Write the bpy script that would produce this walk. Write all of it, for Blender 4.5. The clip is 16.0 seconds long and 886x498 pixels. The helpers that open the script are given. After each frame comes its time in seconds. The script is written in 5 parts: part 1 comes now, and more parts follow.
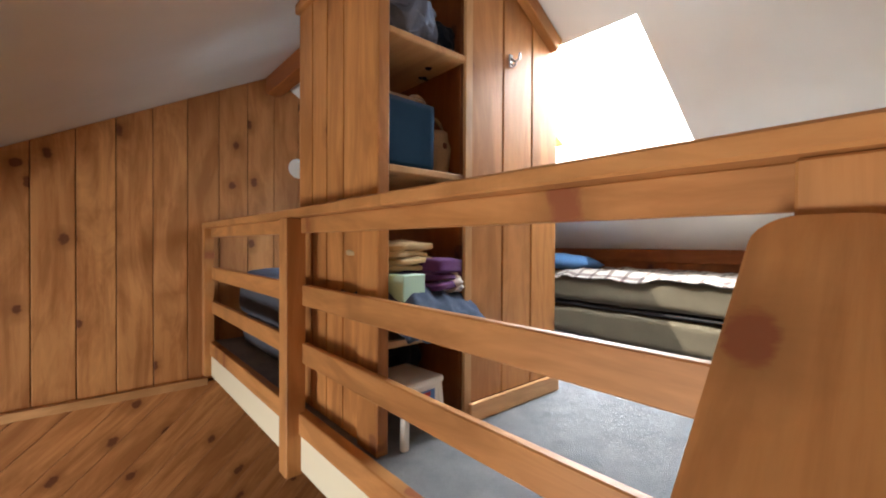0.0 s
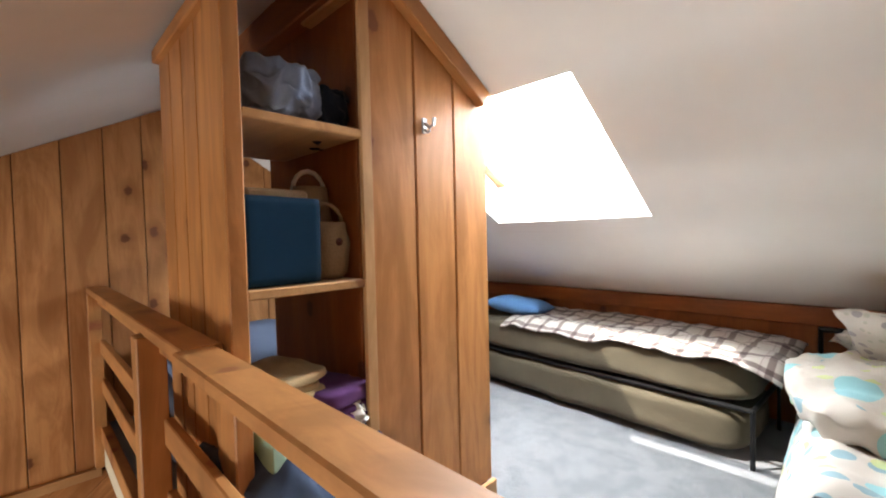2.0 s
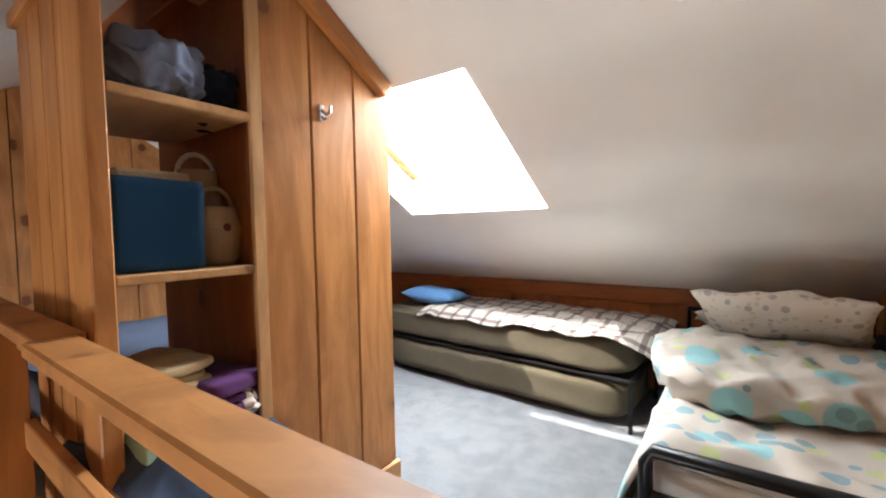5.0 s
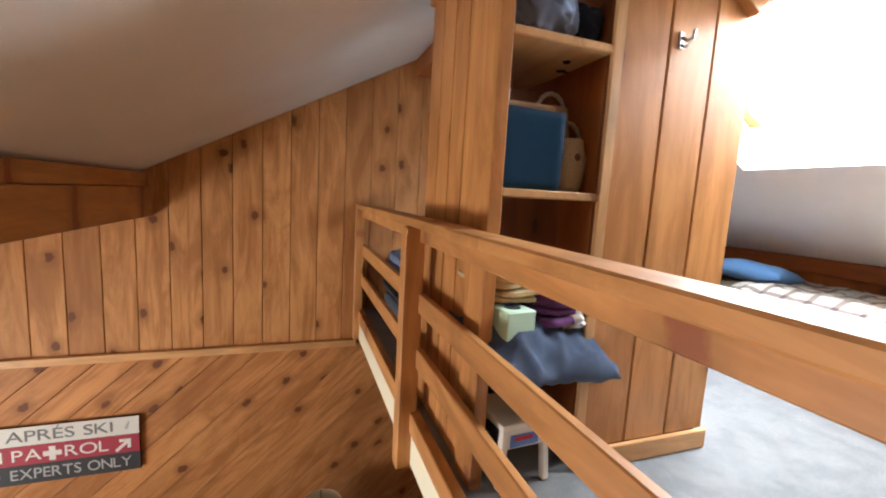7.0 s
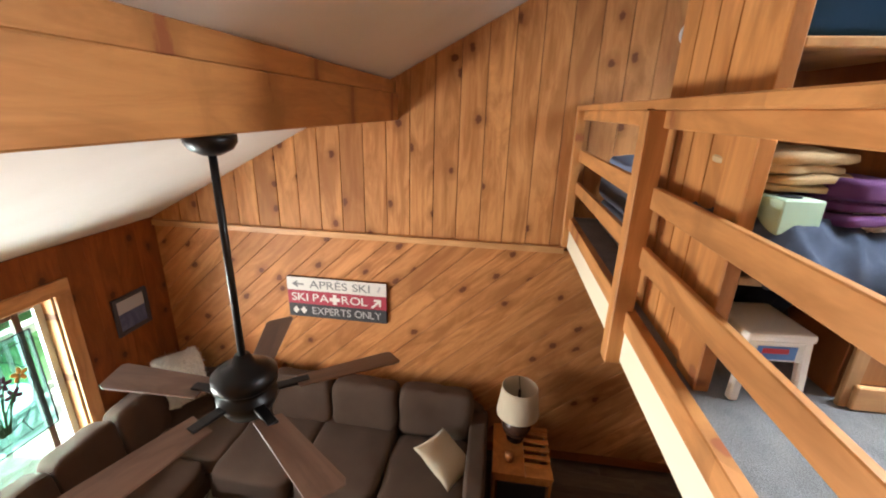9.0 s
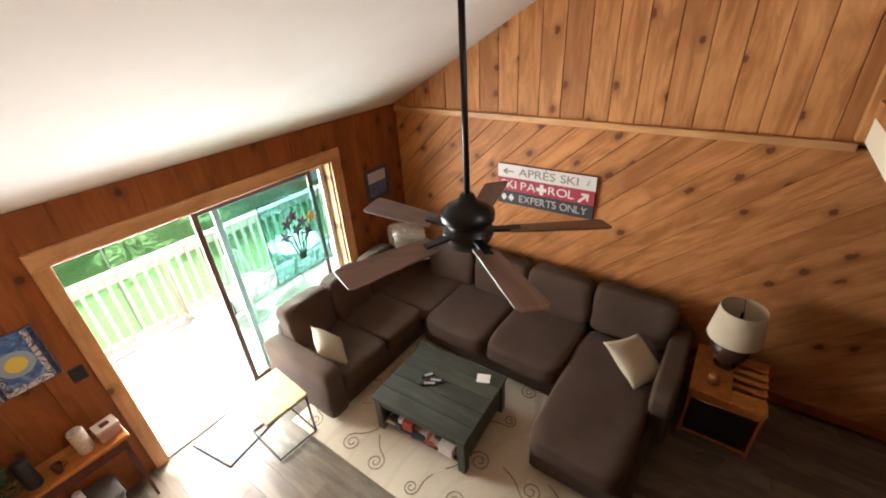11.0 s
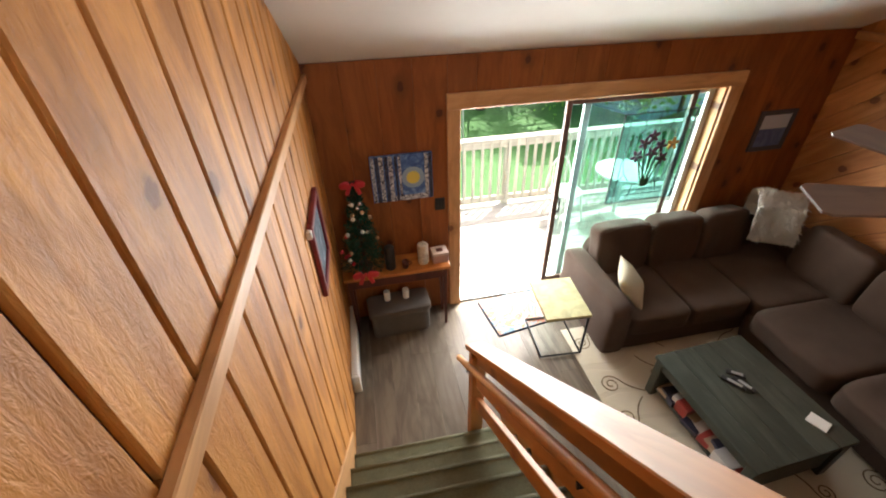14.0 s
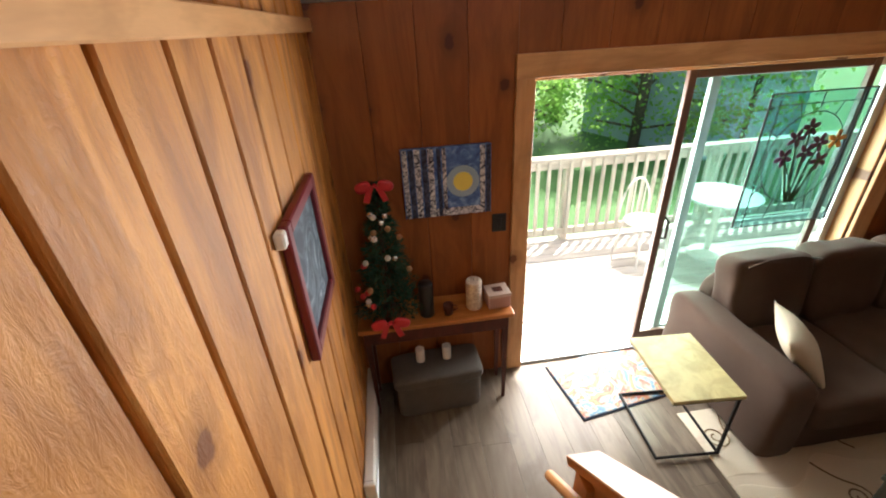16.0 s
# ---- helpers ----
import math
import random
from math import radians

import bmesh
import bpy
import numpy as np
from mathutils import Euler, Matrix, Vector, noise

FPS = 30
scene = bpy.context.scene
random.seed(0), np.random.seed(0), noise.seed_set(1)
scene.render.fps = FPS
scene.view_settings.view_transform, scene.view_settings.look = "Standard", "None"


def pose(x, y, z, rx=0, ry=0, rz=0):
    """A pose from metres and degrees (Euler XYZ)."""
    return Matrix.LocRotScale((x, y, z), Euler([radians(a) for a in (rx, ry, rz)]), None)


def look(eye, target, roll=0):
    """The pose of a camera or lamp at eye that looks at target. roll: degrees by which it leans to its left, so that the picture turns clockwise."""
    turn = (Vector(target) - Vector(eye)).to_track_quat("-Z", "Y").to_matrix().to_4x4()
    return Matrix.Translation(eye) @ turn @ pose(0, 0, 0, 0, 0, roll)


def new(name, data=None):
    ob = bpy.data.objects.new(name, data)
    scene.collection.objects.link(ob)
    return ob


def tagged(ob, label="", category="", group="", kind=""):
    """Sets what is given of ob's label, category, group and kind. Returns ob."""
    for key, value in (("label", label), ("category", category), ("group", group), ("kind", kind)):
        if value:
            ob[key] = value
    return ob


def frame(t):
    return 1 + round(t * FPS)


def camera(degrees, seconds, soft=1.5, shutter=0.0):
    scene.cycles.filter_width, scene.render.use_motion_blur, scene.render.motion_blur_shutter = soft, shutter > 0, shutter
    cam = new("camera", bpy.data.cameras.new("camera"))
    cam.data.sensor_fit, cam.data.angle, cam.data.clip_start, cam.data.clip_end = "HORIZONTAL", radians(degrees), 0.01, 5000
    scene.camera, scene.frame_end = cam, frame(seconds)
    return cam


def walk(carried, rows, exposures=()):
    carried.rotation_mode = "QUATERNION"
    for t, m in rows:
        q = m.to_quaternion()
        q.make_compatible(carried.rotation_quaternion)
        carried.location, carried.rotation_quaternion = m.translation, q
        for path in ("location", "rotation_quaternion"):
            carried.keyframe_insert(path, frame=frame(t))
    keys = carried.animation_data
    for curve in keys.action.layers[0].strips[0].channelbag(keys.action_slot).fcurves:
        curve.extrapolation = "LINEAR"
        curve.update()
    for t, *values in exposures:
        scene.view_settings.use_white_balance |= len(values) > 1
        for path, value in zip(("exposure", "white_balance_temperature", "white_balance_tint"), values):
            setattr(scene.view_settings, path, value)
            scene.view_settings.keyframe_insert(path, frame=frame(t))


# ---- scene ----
cam = camera(94.0, 16.0, soft=2.0)
PATH = [
    (0, (0.951, 2.173, 3.485), (2.463, 0.864, 3.463), 0.3),
    (0.5, (0.96, 2.064, 3.639), (2.574, 0.883, 3.618), -1.0),
    (1, (1.047, 1.926, 3.796), (2.691, 0.788, 3.793), -0.9),
    (1.5, (1.061, 1.819, 3.902), (2.599, 0.542, 3.868), -0.4),
    (2, (1.048, 1.755, 3.928), (2.452, 0.332, 3.865), -1.3),
    (2.5, (0.991, 1.731, 3.93), (2.23, 0.162, 3.875), -2.4),
    (3, (0.927, 1.697, 3.929), (1.977, -0.004, 3.865), -2.4),
    (3.2, (0.911, 1.685, 3.917), (1.894, -0.056, 3.848), -2.8),
    (4.2, (0.895, 1.690, 3.900), (1.676, -0.151, 3.820), -2.4),
    (5.5, (0.931, 1.746, 3.873), (2.403, 0.397, 3.753), 0.1),
    (6, (0.973, 1.834, 3.839), (2.623, 0.715, 3.679), 0.8),
    (6.5, (0.991, 1.907, 3.801), (2.764, 1.005, 3.597), 1.8),
    (7, (1.006, 1.961, 3.744), (2.874, 1.292, 3.493), 3.2),
    (7.5, (1.025, 1.98, 3.685), (2.963, 1.607, 3.356), 3.2),
    (8, (1.021, 1.998, 3.656), (2.971, 1.864, 3.234), 2.4),
    (8.5, (0.998, 2.04, 3.623), (2.926, 2.111, 3.095), 1.9),
    (8.7, (0.981, 2.062, 3.608), (2.893, 2.202, 3.036), 1.9),
    (11, (0.803, 2.092, 3.333), (2.191, 3.141, 2.348), -3.8),
    (11.5, (0.743, 2.115, 3.297), (1.941, 3.352, 2.28), -3.7),
    (12, (0.726, 2.117, 3.294), (1.737, 3.486, 2.243), -2.7),
    (12.5, (0.621, 2.123, 3.284), (1.465, 3.568, 2.189), -2.0),
    (13, (0.502, 2.144, 3.265), (1.144, 3.654, 2.123), -1.9),
    (13.5, (0.444, 2.257, 3.176), (0.862, 3.828, 2.011), -1.7),
    (14, (0.405, 2.421, 3.042), (0.698, 4.02, 1.876), -1.6),
    (14.5, (0.364, 2.623, 2.877), (0.638, 4.233, 1.722), -1.9),
    (15, (0.356, 2.843, 2.713), (0.614, 4.506, 1.632), -0.5),
    (15.5, (0.357, 3.049, 2.516), (0.666, 4.756, 1.52), -2.4),
    (16, (0.365, 3.321, 2.32), (0.554, 5.069, 1.368), -3.2),
]
EXPOSURES = [(0.0, 1.42), (1.5, 1.48), (3.0, 1.42), (5.5, 1.45), (6.5, 1.6), (7.5, 1.85), (8.5, 2.15), (11.0, 1.9), (12.5, 1.65), (14.0, 1.4), (16.0, 1.25)]
walk(cam, [(t, look(eye, target, roll)) for t, eye, target, roll in PATH], EXPOSURES)

# ---- light ----
SUN_FROM = Vector((0.70, 0.74, 1.65)).normalized()
world = bpy.data.worlds.new("sky")
scene.world = world
world.use_nodes = True
wn = world.node_tree
sky = wn.nodes.new("ShaderNodeTexSky")
sky.sky_type = "NISHITA"
sky.sun_disc = False
sky.dust_density = 7.0
sky.ozone_density = 0.6
sky.sun_elevation = math.asin(SUN_FROM.z)
sky.sun_rotation = math.atan2(SUN_FROM.x, SUN_FROM.y)
wn.links.new(sky.outputs[0], wn.nodes["Background"].inputs[0])
wn.nodes["Background"].inputs[1].default_value = 0.15

sun = new("sun", bpy.data.lights.new("sun", "SUN"))
sun.data.energy = 5.0
sun.data.angle = radians(0.6)
sun.data.color = (1.0, 0.95, 0.87)
sun.matrix_world = look(SUN_FROM * 20, (0, 0, 0))


def sky_window(name, m, w, h, watts, colour):
    data = bpy.data.lights.new(name, "AREA")
    data.shape, data.size, data.size_y, data.energy, data.color = "RECTANGLE", w, h, watts, colour
    ob = new(name, data)
    ob.matrix_world = m
    return ob


sky_window("daylight_skylight", look((2.33, -0.38, 4.62), (2.33, 0.13, 3.76)), 0.95, 0.95, 48, (0.88, 0.95, 1.0))
sky_window("daylight_door", look((2.34, 6.25, 0.95), (2.34, 2.0, 0.5)), 2.3, 1.8, 125, (1.0, 0.985, 0.97))

# ---- materials ----


def mat(name, colour=(0.5, 0.5, 0.5), rough=0.6, metal=0.0):
    m = bpy.data.materials.new(name)
    m.use_nodes = True
    b = m.node_tree.nodes["Principled BSDF"]
    b.inputs["Base Color"].default_value = (*colour, 1)
    b.inputs["Roughness"].default_value = rough
    b.inputs["Metallic"].default_value = metal
    return m


class Nodes:
    """A short hand for node trees."""

    def __init__(self, m):
        self.t = m.node_tree
        self.b = self.t.nodes["Principled BSDF"]

    def add(self, kind, **values):
        n = self.t.nodes.new("ShaderNode" + kind)
        for k, v in values.items():
            n.inputs[k.replace("_", " ")].default_value = v
        return n

    def link(self, a, b):
        self.t.links.new(a, b)

    def coords(self, scale=(1, 1, 1), vary=False):
        c = self.add("TexCoord")
        mp = self.add("Mapping", Scale=scale)
        if vary:
            info = self.add("ObjectInfo")
            mul = self.add("VectorMath")
            mul.operation = "MULTIPLY_ADD"
            comb = self.add("CombineXYZ")
            mm = self.add("Math")
            mm.operation = "MULTIPLY"
            mm.inputs[1].default_value = 37.0
            self.link(info.outputs["Random"], mm.inputs[0])
            for i in range(3):
                self.link(mm.outputs[0], comb.inputs[i])
            mul.inputs[1].default_value = (1, 1, 1)
            self.link(c.outputs["Object"], mul.inputs[0])
            self.link(comb.outputs[0], mul.inputs[2])
            self.link(mul.outputs[0], mp.inputs[0])
        else:
            self.link(c.outputs["Object"], mp.inputs[0])
        return mp.outputs[0]

    def noise(self, vec, scale, detail=4.0, rough=0.6, distortion=0.0):
        n = self.add("TexNoise", Scale=scale, Detail=detail, Roughness=rough, Distortion=distortion)
        self.link(vec, n.inputs["Vector"])
        return n.outputs[0]

    def ramp(self, fac, *stops):
        r = self.add("ValToRGB")
        e = r.color_ramp.elements
        while len(e) < len(stops):
            e.new(0.5)
        for k, (p, c) in enumerate(stops):
            e[k].position = p
            e[k].color = (*c, 1) if len(c) == 3 else c
        self.link(fac, r.inputs[0])
        return r.outputs[0]

    def mix(self, fac, a, b, how="MIX"):
        n = self.add("Mix")
        n.data_type, n.blend_type = "RGBA", how
        if isinstance(fac, float):
            n.inputs[0].default_value = fac
        else:
            self.link(fac, n.inputs[0])
        for v, s in ((a, n.inputs[6]), (b, n.inputs[7])):
            if isinstance(v, tuple):
                s.default_value = (*v, 1)
            else:
                self.link(v, s)
        return n.outputs[2]

    def math(self, how, a, b=0.0):
        n = self.add("Math")
        n.operation = how
        for v, s in ((a, n.inputs[0]), (b, n.inputs[1])):
            if isinstance(v, (int, float)):
                s.default_value = v
            else:
                self.link(v, s)
        return n.outputs[0]

    def colour(self, c):
        self.link(c, self.b.inputs["Base Color"])

    def bump(self, h, strength=0.3, distance=0.01):
        n = self.add("Bump", Strength=strength, Distance=distance)
        self.link(h, n.inputs["Height"])
        self.link(n.outputs[0], self.b.inputs["Normal"])


def wood(name, dark, light, knot, rough=0.45, knots=True, vary=0.35, grain=1.0, relief=0.15, sawn=0.0):
    """Boards with the grain along local z."""
    m = mat(name, light, rough)
    n = Nodes(m)
    v = n.coords((11 * grain, 11 * grain, 1.1 * grain), True)
    streaks = n.noise(v, 1.0, 6, 0.62, 1.6)
    col = n.ramp(streaks, (0.25, dark), (0.5, tuple((a + 2 * b) / 3 for a, b in zip(dark, light))), (0.75, light))
    fine = n.noise(n.coords((90, 90, 6), True), 1.0, 4, 0.6, 0.8)
    col = n.mix(0.14, col, n.ramp(fine, (0.3, tuple(c * 0.55 for c in dark)), (0.7, light)), "MULTIPLY")
    broad = n.noise(n.coords((5.0, 5.0, 1.3), True), 1.0, 4, 0.6, 1.2)
    col = n.mix(n.math("MULTIPLY", n.ramp(broad, (0.44, (0, 0, 0)), (0.62, (1, 1, 1))), 0.7), col, tuple(c * 0.75 for c in dark))
    info = n.add("ObjectInfo")
    col = n.mix(n.math("MULTIPLY", info.outputs["Random"], vary), col, tuple(c * 0.62 for c in dark))
    if knots:
        vo = n.add("TexVoronoi", Scale=1.0)
        vo.voronoi_dimensions = "2D"
        flat_ = n.add("SeparateXYZ")
        n.link(n.coords((3.3, 1.0, 2.3), True), flat_.inputs[0])
        join = n.add("CombineXYZ")
        n.link(flat_.outputs[0], join.inputs[0])
        n.link(flat_.outputs[2], join.inputs[1])
        n.link(join.outputs[0], vo.inputs["Vector"])
        some = n.math("GREATER_THAN", n.add("SeparateColor").outputs[0], 0.5)
        sep = some.node.inputs[0].links[0].from_node
        n.link(vo.outputs["Color"], sep.inputs[0])
        ragged = n.math("ADD", vo.outputs["Distance"], n.math("MULTIPLY", n.noise(n.coords((9, 9, 22), True), 1.0, 4), 0.17))
        core = n.ramp(ragged, (0.15, (1, 1, 1)), (0.18, (0, 0, 0)))
        halo = n.ramp(ragged, (0.15, (1, 1, 1)), (0.34, (0, 0, 0)))
        col = n.mix(n.math("MULTIPLY", n.math("MULTIPLY", halo, some), 0.7), col, tuple(c * 0.6 for c in dark))
        col = n.mix(n.math("MULTIPLY", n.math("MULTIPLY", core, some), 0.85), col, knot)
    n.colour(col)
    height = n.math("ADD", fine, n.math("MULTIPLY", streaks, 1.5))
    if sawn:
        saw = n.noise(n.coords((38, 38, 16), True), 1.0, 5, 0.7, 2.0)
        height = n.math("ADD", height, n.math("MULTIPLY", saw, 2.5 * sawn))
        col = n.mix(0.16, col, n.ramp(saw, (0.35, (0.5, 0.42, 0.36)), (0.6, (1, 1, 1))), "MULTIPLY")
        n.colour(col)
    n.bump(height, relief, 0.004)
    r = n.math("ADD", n.math("MULTIPLY", streaks, 0.25), rough - 0.12)
    n.link(r, n.b.inputs["Roughness"])
    n.b.inputs["Specular IOR Level"].default_value = 0.3
    return m


def cloth(name, colour, second=None, rough=0.9, weave=900.0, wrinkle=6.0, relief=0.35):
    m = mat(name, colour, rough)
    n = Nodes(m)
    v = n.coords()
    blot = n.noise(v, wrinkle, 4)
    thread = n.noise(v, weave, 2)
    second = second or tuple(c * 0.7 for c in colour)
    col = n.mix(blot, second, colour)
    col = n.mix(0.5, col, n.ramp(thread, (0.3, (0.6, 0.6, 0.6)), (0.7, (1, 1, 1))), "MULTIPLY")
    n.colour(col)
    n.bump(n.math("ADD", thread, n.math("MULTIPLY", blot, 2.0)), relief, 0.004)
    n.b.inputs["Sheen Weight"].default_value = 0.04
    n.b.inputs["Specular IOR Level"].default_value = 0.15
    return m


PINE = wood("pine_board", (0.41, 0.16, 0.05), (0.78, 0.41, 0.16), (0.11, 0.03, 0.011), rough=0.62, vary=0.6, relief=0.10)
PINE_STAIR = wood("pine_stair_wall_board", (0.40, 0.145, 0.030), (0.84, 0.42, 0.115), (0.16, 0.05, 0.015), rough=0.5, vary=0.3, relief=0.35, sawn=1.0)
PINE_DIAG = wood("pine_diagonal_board", (0.40, 0.15, 0.045), (0.74, 0.36, 0.135), (0.11, 0.03, 0.011), rough=0.6, vary=0.45, relief=0.08)
# darker, redder pine for the door, knee and under-loft walls and closet inside
PINE_RED = wood("pine_red_board", (0.24, 0.070, 0.018), (0.38, 0.128, 0.034), (0.07, 0.02, 0.01), vary=0.2)
PINE_RAIL = wood("pine_rail_varnished", (0.42, 0.18, 0.056), (0.62, 0.305, 0.11), (0.24, 0.07, 0.03), rough=0.5, vary=0.2, relief=0.06)
PINE_TRIM = wood("pine_trim", (0.52, 0.27, 0.11), (0.74, 0.44, 0.21), (0.12, 0.04, 0.02), rough=0.4, vary=0.15, relief=0.06)
PINE_SHELF = wood("pine_shelf", (0.50, 0.28, 0.12), (0.66, 0.42, 0.21), (0.2, 0.08, 0.03), rough=0.45, vary=0.1, relief=0.05)
CABINET = wood("cabinet_board", (0.40, 0.16, 0.048), (0.68, 0.335, 0.12), (0.17, 0.06, 0.025), rough=0.4, vary=0.25, relief=0.08)
HONEY = wood("honey_oak", (0.42, 0.15, 0.035), (0.58, 0.24, 0.065), (0.2, 0.06, 0.02), rough=0.35, knots=False, vary=0.1)
DARKWOOD = wood("dark_red_wood", (0.06, 0.015, 0.01), (0.12, 0.03, 0.018), (0.03, 0.01, 0.01), rough=0.4, knots=False, vary=0.1)
GREENWOOD = wood("grey_green_wood", (0.035, 0.042, 0.033), (0.085, 0.095, 0.075), (0.02, 0.02, 0.02), rough=0.45, knots=False, vary=0.1)
BLADE = wood("fan_blade_walnut", (0.10, 0.055, 0.038), (0.20, 0.12, 0.085), (0.05, 0.02, 0.02), rough=0.4, knots=False, vary=0.1)
PALEWOOD = wood("pale_table_wood", (0.35, 0.30, 0.13), (0.52, 0.45, 0.22), (0.2, 0.1, 0.05), rough=0.4, knots=False, vary=0.1)
VINYL = wood("vinyl_floor_plank", (0.12, 0.095, 0.07), (0.27, 0.225, 0.175), (0.1, 0.07, 0.05), rough=0.33, knots=False, vary=0.4, relief=0.08)
DECKWOOD = wood("deck_plank", (0.52, 0.49, 0.45), (0.68, 0.65, 0.60), (0.3, 0.25, 0.2), rough=0.8, knots=False, vary=0.3)
RAILWOOD = wood("deck_rail_wood", (0.64, 0.61, 0.53), (0.80, 0.77, 0.69), (0.3, 0.25, 0.2), rough=0.8, knots=False, vary=0.3)
GROOVE = mat("dark_groove", (0.05, 0.016, 0.006), 0.9)
BLACK = mat("black_metal", (0.012, 0.012, 0.013), 0.35, 0.6)
BLACKP = mat("black_plastic", (0.012, 0.012, 0.014), 0.45)
CHROME = mat("steel_hook", (0.5, 0.5, 0.5), 0.3, 1.0)
GREY_METAL = mat("grey_aluminium", (0.42, 0.44, 0.45), 0.4, 0.5)
WHITE = mat("white_paint", (0.78, 0.77, 0.74), 0.5)
WHITEP = mat("white_plastic", (0.75, 0.73, 0.69), 0.4)
RED = mat("red_enamel", (0.45, 0.02, 0.03), 0.5)
ORANGE = mat("orange_plastic", (0.75, 0.22, 0.02), 0.5)
BLUEPL = mat("blue_plastic", (0.02, 0.08, 0.25), 0.5)


def plaster():
    m = mat("white_ceiling_plaster", (0.70, 0.68, 0.64), 0.85)
    n = Nodes(m)
    v = n.coords()
    n.colour(n.mix(n.ramp(n.noise(v, 1.2, 4), (0.35, (0, 0, 0)), (0.7, (1, 1, 1))), (0.76, 0.745, 0.715), (0.82, 0.81, 0.785)))
    n.bump(n.noise(v, 90, 4), 0.08, 0.004)
    return m


def carpet(name, a, b, c):
    m = mat(name, a, 0.98)
    n = Nodes(m)
    v = n.coords()
    tuft = n.noise(v, 260, 3, 0.7)
    patch = n.noise(v, 9, 4)
    col = n.ramp(tuft, (0.32, c), (0.5, a), (0.68, b))
    n.colour(n.mix(n.math("MULTIPLY", n.ramp(patch, (0.42, (0, 0, 0)), (0.62, (1, 1, 1))), 0.35), col, c))
    n.bump(n.math("ADD", tuft, n.math("MULTIPLY", patch, 0.8)), 0.9, 0.012)
    n.b.inputs["Sheen Weight"].default_value = 0.08
    return m


PLASTER = plaster()
CARPET = carpet("grey_carpet", (0.235, 0.245, 0.262), (0.38, 0.395, 0.42), (0.10, 0.105, 0.112))
STAIR_CARPET = carpet("olive_stair_carpet", (0.17, 0.17, 0.095), (0.24, 0.24, 0.14), (0.10, 0.10, 0.055))
CREAM = mat("cream_fascia_paint", (0.72, 0.66, 0.50), 0.5)
SOFA = cloth("dark_brown_microfibre", (0.105, 0.070, 0.052), (0.062, 0.040, 0.029), wrinkle=4)
IVORY = cloth("ivory_cushion_fabric", (0.62, 0.56, 0.42), (0.52, 0.46, 0.34))
THROW = cloth("white_knit_throw", (0.80, 0.78, 0.73), (0.72, 0.69, 0.63), weave=220, relief=0.8)
OLIVE = cloth("olive_sheet", (0.115, 0.096, 0.064), (0.07, 0.058, 0.038))
BLUE_CASE = cloth("sky_blue_pillowcase", (0.12, 0.28, 0.55), (0.09, 0.2, 0.42))
BLUE_SHEET = cloth("pale_blue_sheet", (0.17, 0.23, 0.36), (0.12, 0.16, 0.27))
NAVY = cloth("navy_fabric", (0.012, 0.018, 0.035), (0.006, 0.01, 0.02))
TEAL = cloth("blue_storage_fabric", (0.008, 0.045, 0.105), (0.006, 0.035, 0.082), wrinkle=3)
PURPLE = cloth("purple_fabric", (0.13, 0.045, 0.16), (0.075, 0.025, 0.1))
STRIPE_BLUE = cloth("slate_blue_fabric", (0.10, 0.135, 0.22), (0.04, 0.055, 0.10))
GREY_BLUE = cloth("grey_bed_cover", (0.10, 0.11, 0.14), (0.06, 0.065, 0.085))
MUSTARD = cloth("straw_yellow_towel", (0.56, 0.43, 0.25), (0.42, 0.30, 0.16), weave=300)
WICKER = cloth("beige_wicker", (0.42, 0.31, 0.2), (0.3, 0.21, 0.13), weave=160, relief=0.9)
GREYWICK = cloth("grey_woven_basket", (0.14, 0.125, 0.11), (0.09, 0.08, 0.07), weave=130, relief=0.9)
MINT = mat("mint_green_card", (0.38, 0.56, 0.44), 0.6)


def plaid():
    m = mat("plaid_flannel", (0.6, 0.55, 0.5), 0.9)
    n = Nodes(m)
    c = n.add("TexCoord")
    s = n.add("SeparateXYZ")
    n.link(c.outputs["Object"], s.inputs[0])
    col = None
    for i, f in ((0, 7.5), (1, 7.5)):
        w = n.math("FRACT", n.math("MULTIPLY", n.math("ADD", s.outputs[i], 10.0), f))
        band = n.ramp(w, (0.0, (0.62, 0.60, 0.57)), (0.38, (0.62, 0.60, 0.57)), (0.42, (0.26, 0.22, 0.215)), (0.62, (0.25, 0.21, 0.205)), (0.66, (0.62, 0.6, 0.57)), (0.8, (0.58, 0.55, 0.53)), (0.82, (0.42, 0.37, 0.36)), (0.86, (0.62, 0.6, 0.57)))
        col = band if col is None else n.mix(1.0, col, band, "MULTIPLY")
    bright = n.add("Gamma", Gamma=1.0)
    n.link(col, bright.inputs[0])
    n.colour(bright.outputs[0])
    n.bump(n.noise(n.coords(), 500, 2), 0.3, 0.003)
    return m


def dotted(name, base, dots, scale, size):
    m = mat(name, base, 0.85)
    n = Nodes(m)
    v = n.coords()
    col = n.mix(n.noise(v, 5), base, tuple(c * 0.86 for c in base))
    for k, (colour, sc, sz) in enumerate(dots):
        vo = n.add("TexVoronoi", Scale=sc, Randomness=0.75)
        mp = n.add("Mapping", Location=(k * 3.7, k * 1.9, k * 0.7))
        n.link(v, mp.inputs[0])
        n.link(mp.outputs[0], vo.inputs["Vector"])
        on = n.math("LESS_THAN", vo.outputs["Distance"], sz)
        col = n.mix(n.math("MULTIPLY", on, 0.85), col, colour)
    n.colour(col)
    n.bump(n.noise(v, 500, 2), 0.3, 0.003)
    return m


